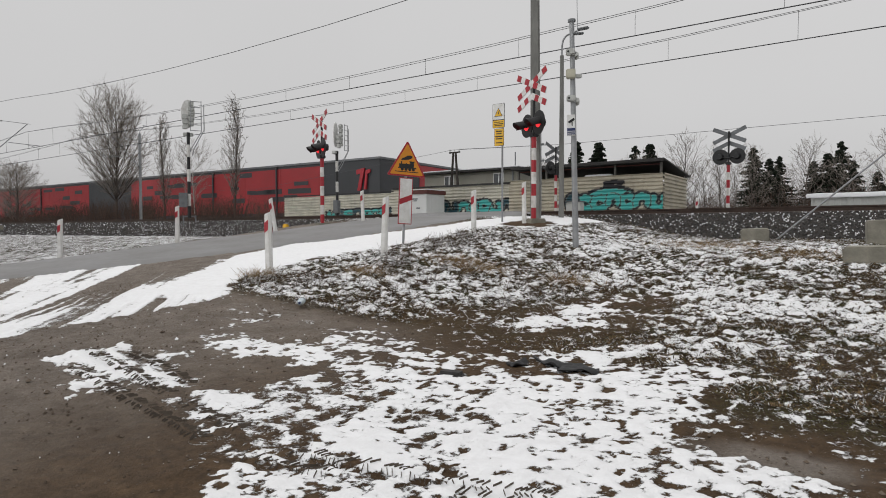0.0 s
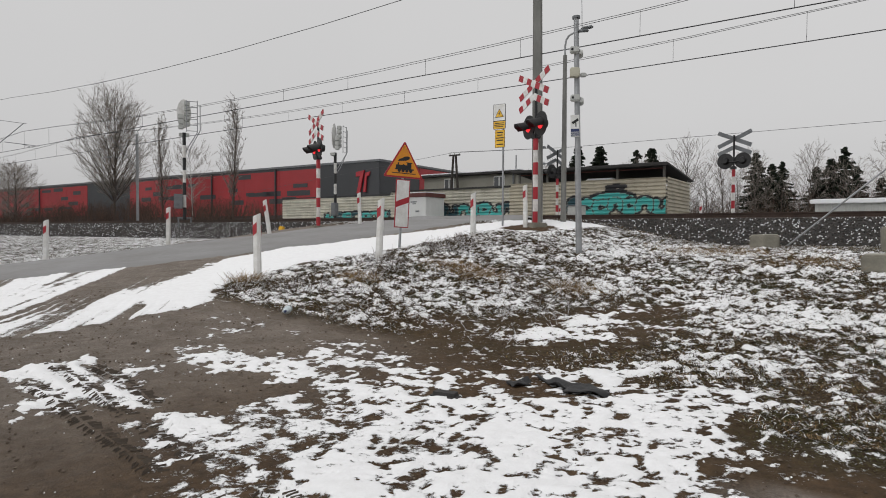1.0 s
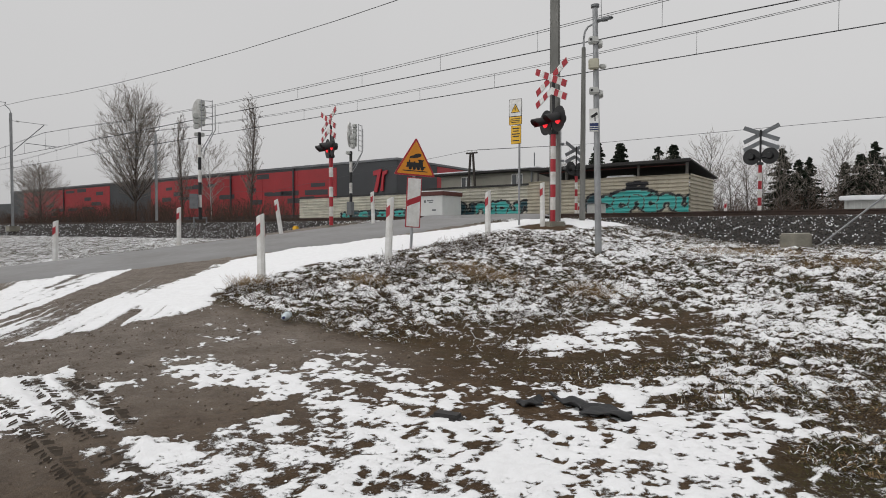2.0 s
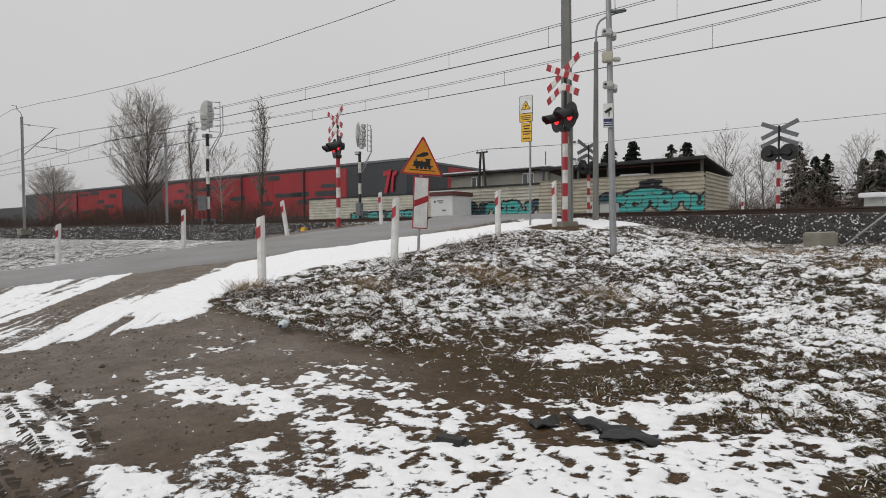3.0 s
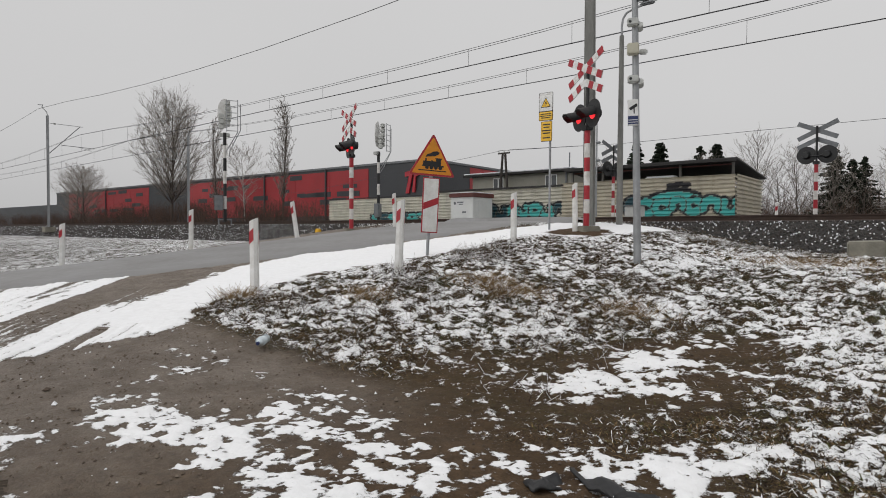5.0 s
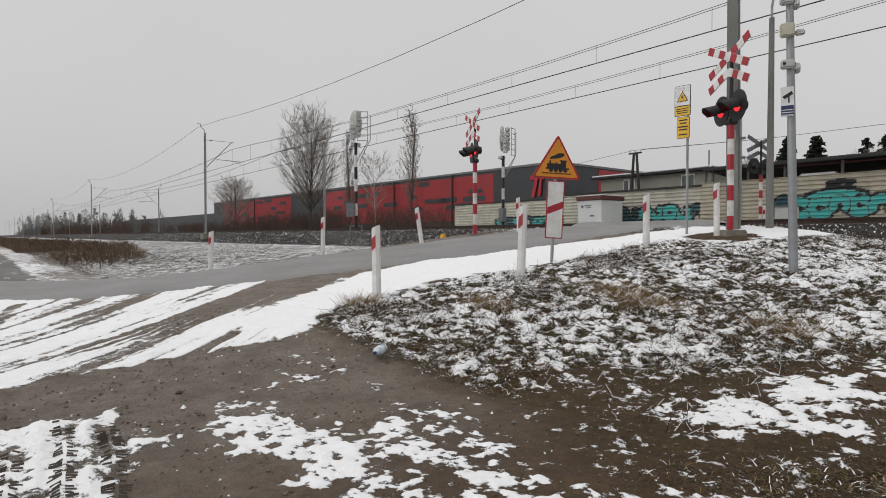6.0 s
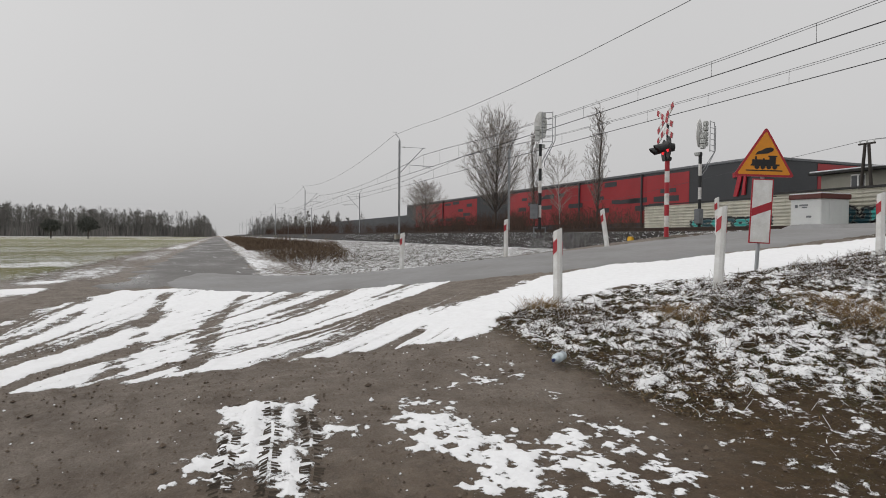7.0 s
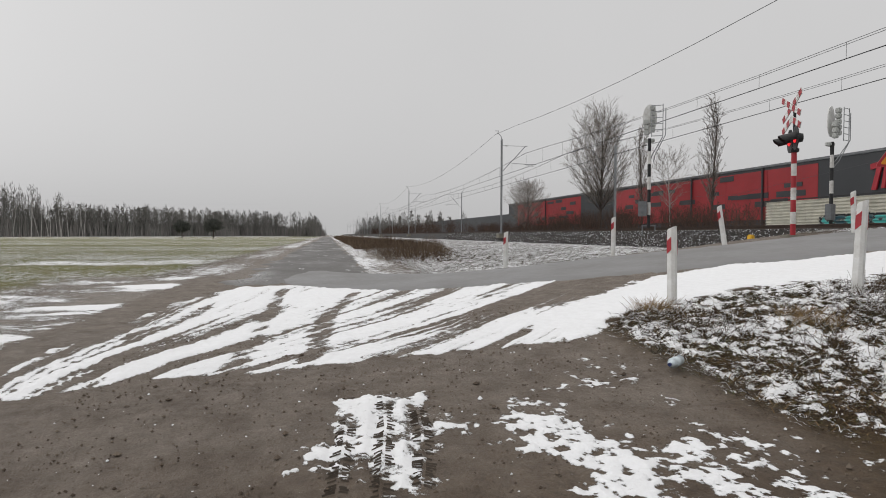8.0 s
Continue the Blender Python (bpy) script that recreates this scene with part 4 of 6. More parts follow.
def railway_signal(x, y, z0, h, turn, label):
    ob = empty("railway_signal", pose(x, y, z0, 0, 0, turn), label, "railway signal", "railway signals")
    n = 7
    step = (h - 1.7) / n
    for i in range(n):
        part("band", tube((0, 0, i * step), (0, 0, (i + 1) * step), 0.085, None, 14), REDW if i in (3, 5) or i == 1 else BLACK, ob)
    bm = bmesh.new()
    for sx in (-0.3, 0.3):
        tube((sx, 0, -1.1), (sx, 0, 0.15), 0.04, None, 6, bm)
    for zz in (-0.8, -0.35, 0.1):
        tube((-0.34, 0, zz), (0.34, 0, zz), 0.03, None, 6, bm)
    part("foundation_frame", bm, DSTEEL, ob)
    top = h - 1.7
    b = part("signal_board", plate([(0.34 * math.cos(a), top + 1.0 + (0.72 if math.sin(a) > 0 else 0.75) * math.sin(a)) for a in [k * 0.1963 for k in range(32)]], 0.04, 0.05), WHITE, ob, "pale oval signal board seen from behind")
    for x_at, first_z, count in ((0.14, 0.42, 5), (-0.16, 0.26, 3)):
        for k in range(count):
            part("lamp_housing", box(0.25, 0.22, 0.24, (x_at, -0.2, top + first_z + k * 0.265), 0.03), BOXG, b)
    bm = bmesh.new()
    for sx in (0.1, 0.62):
        tube((sx, -0.45, top + 0.0), (sx, -0.45, top + 1.6), 0.022, None, 6, bm)
    for k in range(6):
        tube((0.1, -0.45, top + 0.05 + k * 0.3), (0.62, -0.45, top + 0.05 + k * 0.3), 0.018, None, 6, bm)
    part("cage", bm, STEEL, b)
    bm = bent([(0.1, 0, top - 1.0), (0.1, -0.12, top - 0.9), (0.62, -0.45, top + 0.0)], 0.022)
    bent([(0.2, 0, top - 1.2), (0.25, -0.2, top - 0.9), (0.75, -0.45, top + 0.1), (0.75, -0.45, top + 1.4)], 0.022, 8, bm)
    part("ladder", bm, STEEL, ob)
    part("lower_lamps", box(0.5, 0.25, 0.18, (0, 0.1, top - 0.1), 0.03), BOXG, ob)
    part("cabinet", box(0.42, 0.3, 0.75, (-0.3, -0.1, 0.95), 0.02), DSTEEL, ob)


railway_signal(-29.5, 18.5, 2.2, 6.2, 60, "black and white railway signal with an oval pale board")
railway_signal(-26.35, 26.2, 2.0, 6.0, 112, "black and white railway signal beyond the tracks")


# ---- buildings beyond the railway ----
CLAD = mat("dark_grey_cladding", (0.05, 0.053, 0.058), 0.5, 0.2, var=0.15, scale=0.4, bump=0.03)
CLADR = mat("red_cladding", (0.36, 0.03, 0.036), 0.5, 0.1, var=0.2, scale=0.3, bump=0.03)
ROOFS = mat("snow_on_roof", (0.8, 0.81, 0.83), 0.8, var=0.06, scale=2, bump=0.2)
PLASTER = mat("grey_beige_plaster", (0.3, 0.29, 0.25), 0.9, var=0.15, scale=0.8, bump=0.15)
PVC = mat("white_window_frame", (0.75, 0.75, 0.74), 0.4, var=0.08, scale=4, bump=0.02)
PANE = mat("dark_window_glass", (0.05, 0.055, 0.06), 0.08, var=0.1, scale=2, bump=0.0)
DARK = mat("dark_roofing", (0.03, 0.028, 0.027), 0.75, var=0.3, scale=2, bump=0.2)
TRIMR = mat("brown_red_trim", (0.12, 0.035, 0.028), 0.6, var=0.2, scale=3, bump=0.05)
CABIN = mat("white_cabin_panel", (0.66, 0.67, 0.66), 0.5, var=0.1, scale=1, bump=0.03)


def warehouse():
    ob = empty("warehouse", pose(-43.7, 50, 0, 0, 0, 1.9), "long low warehouse clad in dark grey and red panels", "warehouse")
    x0, x1, y0, y1, z0, z1 = -102.0, 0.0, 0.0, 24.0, 1.2, 9.27
    body = part("wall", box(x1 - x0, y1 - y0, z1 - z0, ((x0 + x1) / 2, (y0 + y1) / 2, (z0 + z1) / 2), 0.05), CLAD, ob)
    part("roof_edge", box(x1 - x0 + 0.2, y1 - y0 + 0.2, 0.25, ((x0 + x1) / 2, (y0 + y1) / 2, z1 + 0.12), 0.03), DSTEEL, ob)
    rng = random.Random(5)
    fields = ((-95.3, -61.5), (-48.9, -9.0))
    for a, b in fields:
        for k in range(int((b - a) / 6)):
            xa = a + k * (b - a) / int((b - a) / 6)
            w = (b - a) / int((b - a) / 6)
            base = 4.0 if a < -60 else 3.6
            part("red_panel", box(w - 0.03, 0.04, z1 - base - 0.3, (xa + w / 2, y0 - 0.02, (z1 + base - 0.3) / 2), 0.008), CLADR, body)
        for k in range(22):
            w, h = rng.choice((1.6, 2.4, 3.2)), rng.choice((0.45, 0.6))
            part("grey_panel", box(w, 0.03, h, (rng.uniform(a + 2.2, b - 2.2), y0 - 0.06 - 0.003 * (k % 9), rng.choice((4.6, 5.4, 6.2, 7.0, 7.8, 8.5)) + rng.uniform(-0.1, 0.1)), 0.006), CLAD, body)
    part("red_panel", box(0.04, 16.5, z1 - 3.6, (x1 + 0.02, 15.6, (z1 + 3.4) / 2), 0.008), CLADR, body)
    for x in (-78.0, -16.3, -28.8):
        part("downpipe", tube((x, y0 - 0.15, 1.2), (x, y0 - 0.15, z1), 0.12, None, 8), CLAD, ob)
    s = part("sign_shape", plate([(-3.20, 8.2), (-2.00, 8.4), (-2.65, 5.9), (-3.10, 5.9), (-2.60, 7.8), (-3.20, 7.7)], 0.15, y0 - 0.25), RED, ob, "plain red angular sign shape")
    part("sign_bar", plate([(-1.85, 8.1), (-1.20, 8.2), (-1.30, 7.8), (-1.65, 7.7), (-1.80, 6.0), (-2.15, 6.0)], 0.15, y0 - 0.25), RED, s)
    # the far wing, darker and lower
    part("far_wing", box(110, 20, 6.6, (-158, 14, 4.2), 0.05), CLAD, ob)


warehouse()


def paint_colour(x, z, shapes):
    """Sprayed strokes, bent like letters: 0 bare, 1 black line, 2 fill, 3 dark fill."""
    best, second, kind = 9.0, 9.0, 0
    for cx, cz, rx, rz, a0, a1, thick, k in shapes:
        if abs(x - cx) > rx + thick + 0.3:
            continue
        u, v = (x - cx) / rx, (z - cz) / rz
        a = (math.atan2(v, u) - a0) % (2 * math.pi)
        if a <= a1 - a0:
            d = abs(math.hypot(u, v) - 1) * min(rx, rz)
        else:
            d = min(math.hypot(x - cx - rx * math.cos(e), z - cz - rz * math.sin(e)) for e in (a0, a1))
        d -= thick
        if d < best:
            best, second, kind = d, best, k
        elif d < second:
            second = d
    if best > 0.13:
        return 0
    return 1 if best > 0.0 or (second < 0.0 and second - best < 0.07) else kind


def sheet_material(name, base, line=(0.012, 0.012, 0.016), fill=(0.06, 0.4, 0.38), dark=(0.02, 0.07, 0.09)):
    m, n, l, b = nodes_of(name)
    a = n.new("ShaderNodeAttribute")
    a.attribute_name = "paint"
    c = blend(n, l, span(n, l, tex(n, l, 1.2, 5), 0.35, 0.7), base, tuple(v * 0.72 for v in base))
    c = blend(n, l, span(n, l, tex(n, l, 4, 4, stretch=(1, 1, 0.15)), 0.55, 0.8, 0, 0.5), c, (0.2, 0.15, 0.1))
    s = n.new("ShaderNodeSeparateColor")
    l.new(a.outputs["Color"], s.inputs[0])
    c = blend(n, l, s.outputs[0], c, line)
    c = blend(n, l, s.outputs[1], c, fill)
    c = blend(n, l, s.outputs[2], c, dark)
    l.new(c, b.inputs["Base Color"])
    b.inputs["Roughness"].default_value, b.inputs["Metallic"].default_value = 0.55, 0.1
    return m


SHEETW = sheet_material("whitish_corrugated_sheet", (0.58, 0.56, 0.48))
SHEETC = sheet_material("cream_corrugated_sheet", (0.48, 0.44, 0.35))


def corrugated(name, p, q, z0, z1, material, parent, shapes=(), pitch=0.21):
    """A sheet wall from p to q with ribs that lie level, and paint sprayed on it."""
    p, q = Vector(p), Vector(q)
    L = (q - p).length
    d = (q - p) / L
    nrm = Vector((d.y, -d.x))
    zs = []
    z = z0
    k = 0
    while z < z1:
        zs.append((z, (0, 0, 0.085, 0.085)[k % 4]))
        z += pitch * (0.3, 0.2, 0.3, 0.2)[k % 4]
        k += 1
    nx = max(2, int(L / 0.07)) if shapes else max(2, int(L / 0.5))
    verts, cols = [], []
    for i in range(nx + 1):
        u = L * i / nx
        for zz, o in zs:
            r = p + d * u + nrm * o
            verts.append((r.x, r.y, zz))
            k = paint_colour(r.x, zz, shapes) if shapes else 0
            cols += [1.0 * (k == 1), 1.0 * (k == 2), 1.0 * (k == 3), 1.0]
    m = len(zs)
    faces = [(i * m + j, (i + 1) * m + j, (i + 1) * m + j + 1, i * m + j + 1) for i in range(nx) for j in range(m - 1)]
    ob = arrays(name, verts, faces, material, parent)
    at = ob.data.attributes.new("paint", "FLOAT_COLOR", "POINT")
    at.data.foreach_set("color", cols)
    sol = ob.modifiers.new("thick", "SOLIDIFY")
    sol.thickness, sol.offset = 0.02, 0
    return ob


def tag_shapes(x0, x1, zc, h, seed):
    """A row of fat bent letters."""
    rng = random.Random(seed)
    out = []
    x = x0
    while x < x1:
        w = rng.uniform(0.8, 1.15)
        a0, sweep = rng.choice(((0.7, 4.9), (-0.3, 3.7), (2.4, 4.6), (0.1, 6.0), (3.3, 4.0)))
        out.append((x + w / 2, zc + rng.uniform(-0.06, 0.06), w * 0.36, h * 0.55, a0, a0 + sweep, h * 0.3, rng.choice((2, 2, 2, 3))))
        x += w * 0.86
    return out


def shed():
    ob = empty("corrugated_shed", pose(0, 0, 0), "cream corrugated shed with teal graffiti and a dark roof", "shed")
    shapes = tag_shapes(-15.0, -9.7, 3.12, 0.62, 4) + [(-12.3, 3.45, 0.9, 0.3, 0.3, 2.8, 0.14, 2), (-12.1, 4.12, 0.3, 0.1, 0.0, 6.0, 0.05, 1)]
    corrugated("front_wall", (-18.9, 34), (-9.4, 34), 1.6, 4.68, SHEETC, ob, shapes)
    corrugated("side_wall", (-9.4, 34.0), (-9.4, 39), 2.6, 4.66, SHEETC, ob)
    part("plinth", box(0.2, 5, 1.3, (-9.4, 36.5, 2.0), 0.02), CONCL, ob)
    corrugated("back_wall", (-9.4, 39), (-20.5, 39), 1.6, 4.3, SHEETC, ob)
    bm = box(9.3, 6.0, 0.08, (-13.85, 36.4, 5.08), 0.0, Euler((radians(-5.5), 0, 0)).to_matrix())
    part("roof", bm, DARK, ob)
    bm = bmesh.new()
    for i in range(60):
        tube((-18.45 + i * 0.156, 33.45, 5.4), (-18.45 + i * 0.156, 39.3, 4.83), 0.03, None, 6, bm)
    part("roof_ribs", bm, DARK, ob)
    part("fascia", box(9.3, 0.06, 0.16, (-13.85, 33.45, 5.32), 0.01), DARK, ob)
    for x in (-18.3, -16.4, -14.6, -12.1, -9.55):
        part("post", box(0.12, 0.12, 0.72, (x, 34.14, 4.96), 0.01), SLEEPER, ob)
    part("rail", box(8.6, 0.06, 0.07, (-13.9, 34.14, 5.16), 0.01), TRIMR, ob)
    for x in (-9.5, -14, -18.5):
        part("post", box(0.12, 0.12, 3.4, (x, 38.8, 3.3), 0.01), SLEEPER, ob)
    part("snow_heap", box(1.6, 0.6, 0.16, (-13.2, 34.5, 4.7), 0.06), ROOFS, ob)


shed()


def fence():
    ob = empty("sheet_fence", pose(0, 0, 0), "whitish corrugated sheet fence with graffiti along its foot", "fence")
    corrugated("fence_panel", (-40.3, 34), (-28.6, 34), 1.6, 4.28, SHEETW, ob, tag_shapes(-35.2, -28.8, 2.85, 0.3, 9))
    corrugated("fence_panel", (-28.6, 34), (-18.9, 34), 1.6, 4.45, SHEETW, ob, tag_shapes(-24.5, -19.0, 3.05, 0.5, 11))
    part("cap", box(12, 0.12, 0.08, (-34.4, 34, 4.33), 0.01), DARK, ob)
    part("cap", box(9.6, 0.3, 0.1, (-23.6, 33.95, 4.52), 0.01), DARK, ob)
    for i in range(9):
        part("post", box(0.1, 0.1, 2.7, (-40 + i * 2.6, 34.1, 2.9), 0.01), DSTEEL, ob)


fence()


def window(parent, x, y, z, w, h):
    wf = part("window", plate(rect(w, h, x, z), 0.1, y - 0.03), PVC, parent, "white-framed window")
    for sx in (-1, 1):
        part("pane", plate(rect(w / 2 - 0.09, h - 0.16, x + sx * w / 4, z), 0.01, y - 0.04), PANE, wf)
    part("sill", box(w + 0.15, 0.2, 0.05, (x, y - 0.08, z - h / 2 - 0.03), 0.01), PVC, wf)


def house():
    ob = empty("low_house", pose(0, 0, 0), "low grey-beige plastered house with white windows and a snowy flat roof", "house")
    part("wall", box(8.0, 8, 4.2, (-23.9, 41, 3.6), 0.03), PLASTER, ob)
    r = part("roof", box(8.8, 9, 0.14, (-24.0, 41, 5.75), 0.02), DARK, ob)
    part("snow", box(8.7, 8.9, 0.08, (-24.0, 41, 5.87), 0.03), ROOFS, r)
    for x in (-25.6, -21.4):
        window(ob, x, 37, 4.95, 0.85, 1.2)
    part("gutter_pipe", tube((-20.25, 36.9, 1.6), (-20.25, 36.9, 5.7), 0.06, None, 10), DSTEEL, ob)
    part("chimney_pipe", tube((-22.8, 42, 6.2), (-22.8, 42, 7.6), 0.05, None, 8), DSTEEL, ob)


house()


def cabin():
    ob = empty("service_cabin", pose(0, 0, 0), "white service cabin with a brown-red roof edge and plain marks", "cabin")
    part("body", box(1.75, 2.0, 2.1, (-24.1, 32.0, 2.95), 0.03), CABIN, ob)
    part("roof", box(1.9, 2.15, 0.26, (-24.1, 32.0, 3.98), 0.03), TRIMR, ob)
    part("roof_snow", box(1.84, 2.1, 0.06, (-24.1, 32.0, 4.13), 0.02), ROOFS, ob)
    part("grey_door", plate(rect(0.9, 1.6, 0, 2.9), 0.02, 0), CABIN, ob).matrix_basis = Matrix.Translation((-23.21, 32.0, 0)) @ pose(0, 0, 0, 0, 0, 90)
    for w, hh, x, z in ((0.5, 0.08, -24.2, 3.55), (0.3, 0.06, -24.15, 3.43), (0.3, 0.1, -23.9, 2.95), (0.16, 0.16, -24.62, 3.5)):
        part("mark", plate(rect(w, hh, x, z, 0.02), 0.01, 30.985), DSTEEL, ob)
    ob = empty("relay_cabinet", pose(-12.75, 29.9, 1.9), "small pale grey relay cabinet beside the crossing", "cabinet")
    part("body", box(0.8, 0.5, 1.1, (0, 0, 0.55), 0.03), BOXG, ob)
    part("lid", box(0.88, 0.58, 0.06, (0, 0, 1.13), 0.02), DSTEEL, ob)


cabin()


def a_pole():
    ob = empty("wooden_pole", pose(-24.6, 36.2, 1.7), "dark wooden A-shaped power pole with a crossarm", "utility pole")
    for s in (-1, 1):
        part("leg", tube((0.5 * s, 0, 0), (0.1 * s, 0, 5.4), 0.1, 0.08, 10), WOODP, ob)
    part("crossarm", box(0.95, 0.1, 0.1, (0, 0, 5.4), 0.015), WOODP, ob)
    for k in range(3):
        part("insulator", tube((-0.4 + 0.4 * k, 0, 5.44), (-0.4 + 0.4 * k, 0, 5.6), 0.05, 0.03, 8), BOXG, ob)
    for dy in (-0.45, 0.45):
        wire("power_line", [(-24.6 + dy, 36.2, 7.3), (-17, 37.5, 7.2), (6, 42, 7.9), (60, 52, 9.5)], 0.012, "thin dark power line", "power lines")
    wire("power_line", [(-24.6, 36.2, 7.3), (-60, 46, 6.3), (-75, 49.8, 7.0)], 0.012, "thin dark power line", "power lines")
    ob = empty("signal_mast", pose(-13.6, 27.6, 1.9), "thin grey steel mast with small fittings", "mast")
    part("shaft", tube((0, 0, 0), (0, 0, 4.9), 0.05, 0.03, 10), STEEL, ob)
    for z in (3.9, 3.1):
        part("fitting", box(0.2, 0.12, 0.1, (0.08, 0, z), 0.02), DSTEEL, ob)


a_pole()


def white_hall():
    ob = empty("low_hall", pose(0, 0, 0), "low pale grey hall with a white roof beyond the railway", "hall")
    part("wall", box(16, 8, 2.5, (4.3, 56, 2.75), 0.03), BOXG, ob)
    part("roof", box(16.6, 9, 0.3, (4.3, 56, 4.2), 0.05, Euler((radians(3), 0, 0)).to_matrix()), ROOFS, ob)
    bm = bmesh.new()
    for i in range(40):
        tube((-3.5 + i * 0.4, 51.97, 1.5), (-3.5 + i * 0.4, 51.97, 3.95), 0.04, None, 5, bm)
    part("ribs", bm, BOXG, ob)


white_hall()


def concrete_bits():
    for x, y, w, h, t in ((-2.5, 16.75, 0.62, 0.33, 8), (-0.15, 12.9, 0.8, 0.3, -5), (0.1, 15.9, 0.7, 0.55, 4)):
        ob = mesh_ob("concrete_block", box(w, 0.6, h, (0, 0, h / 2 - 0.03), 0.03), CONCL)
        ob.matrix_basis = pose(x, y, at_ground(x, y), 2, -2, t)
        tagged(ob, "weathered pale concrete block half sunk in the grass", "concrete block", "concrete blocks")
    ob = mesh_ob("guy_wire", tube((-2.1, 17.0, 1.3), (6, 17.5, 8.8), 0.02, None, 8), STEEL)
    tagged(ob, "taut steel guy wire running up to a mast", "wire", "guy wires")
    ob = mesh_ob("track_marker", box(0.22, 0.2, 0.3, (0, 0, 0.15), 0.04), YELLOW)
    ob.matrix_basis = pose(-21.2, 17.9, 1.55, 0, 0, 20)
    tagged(ob, "small yellow box beside the ballast", "track marker")


concrete_bits()


# ---- trees and brush ----
def stick_mesh(sticks, name, material, parent, sides=4):
    """Tapered sticks (a, b, r0, r1) as one mesh."""
    A = np.array([s[0] for s in sticks], float)
    B = np.array([s[1] for s in sticks], float)
    R0, R1 = np.array([s[2] for s in sticks]), np.array([s[3] for s in sticks])
    D = B - A
    D /= np.linalg.norm(D, axis=1)[:, None] + 1e-9
    ref = np.where(np.abs(D[:, 2:3]) < 0.9, np.array([[0, 0, 1.0]]), np.array([[1.0, 0, 0]]))
    U = np.cross(D, ref)
    U /= np.linalg.norm(U, axis=1)[:, None]
    V = np.cross(D, U)
    n = len(A)
    ring = []
    for P, R in ((A, R0), (B, R1)):
        for k in range(sides):
            a = 2 * math.pi * k / sides
            ring.append(P + (U * math.cos(a) + V * math.sin(a)) * R[:, None])
    co = np.stack(ring, 1).reshape(-1, 3)
    base = (np.arange(n) * 2 * sides)[:, None]
    quads = np.concatenate([base + np.array([[k, (k + 1) % sides, sides + (k + 1) % sides, sides + k]]) for k in range(sides)])
    me = bpy.data.meshes.new(name)
    me.vertices.add(len(co))
    me.vertices.foreach_set("co", co.astype(np.float32).ravel())
    me.loops.add(quads.size)
    me.loops.foreach_set("vertex_index", quads.astype(np.int32).ravel())
    me.polygons.add(len(quads))
    me.polygons.foreach_set("loop_start", np.arange(0, quads.size, 4, dtype=np.int32))
    me.polygons.foreach_set("use_smooth", np.ones(len(quads), bool))
    me.update(calc_edges=True)
    me.materials.append(material)
    ob = new(name, me)
    ob.parent = parent
    return ob


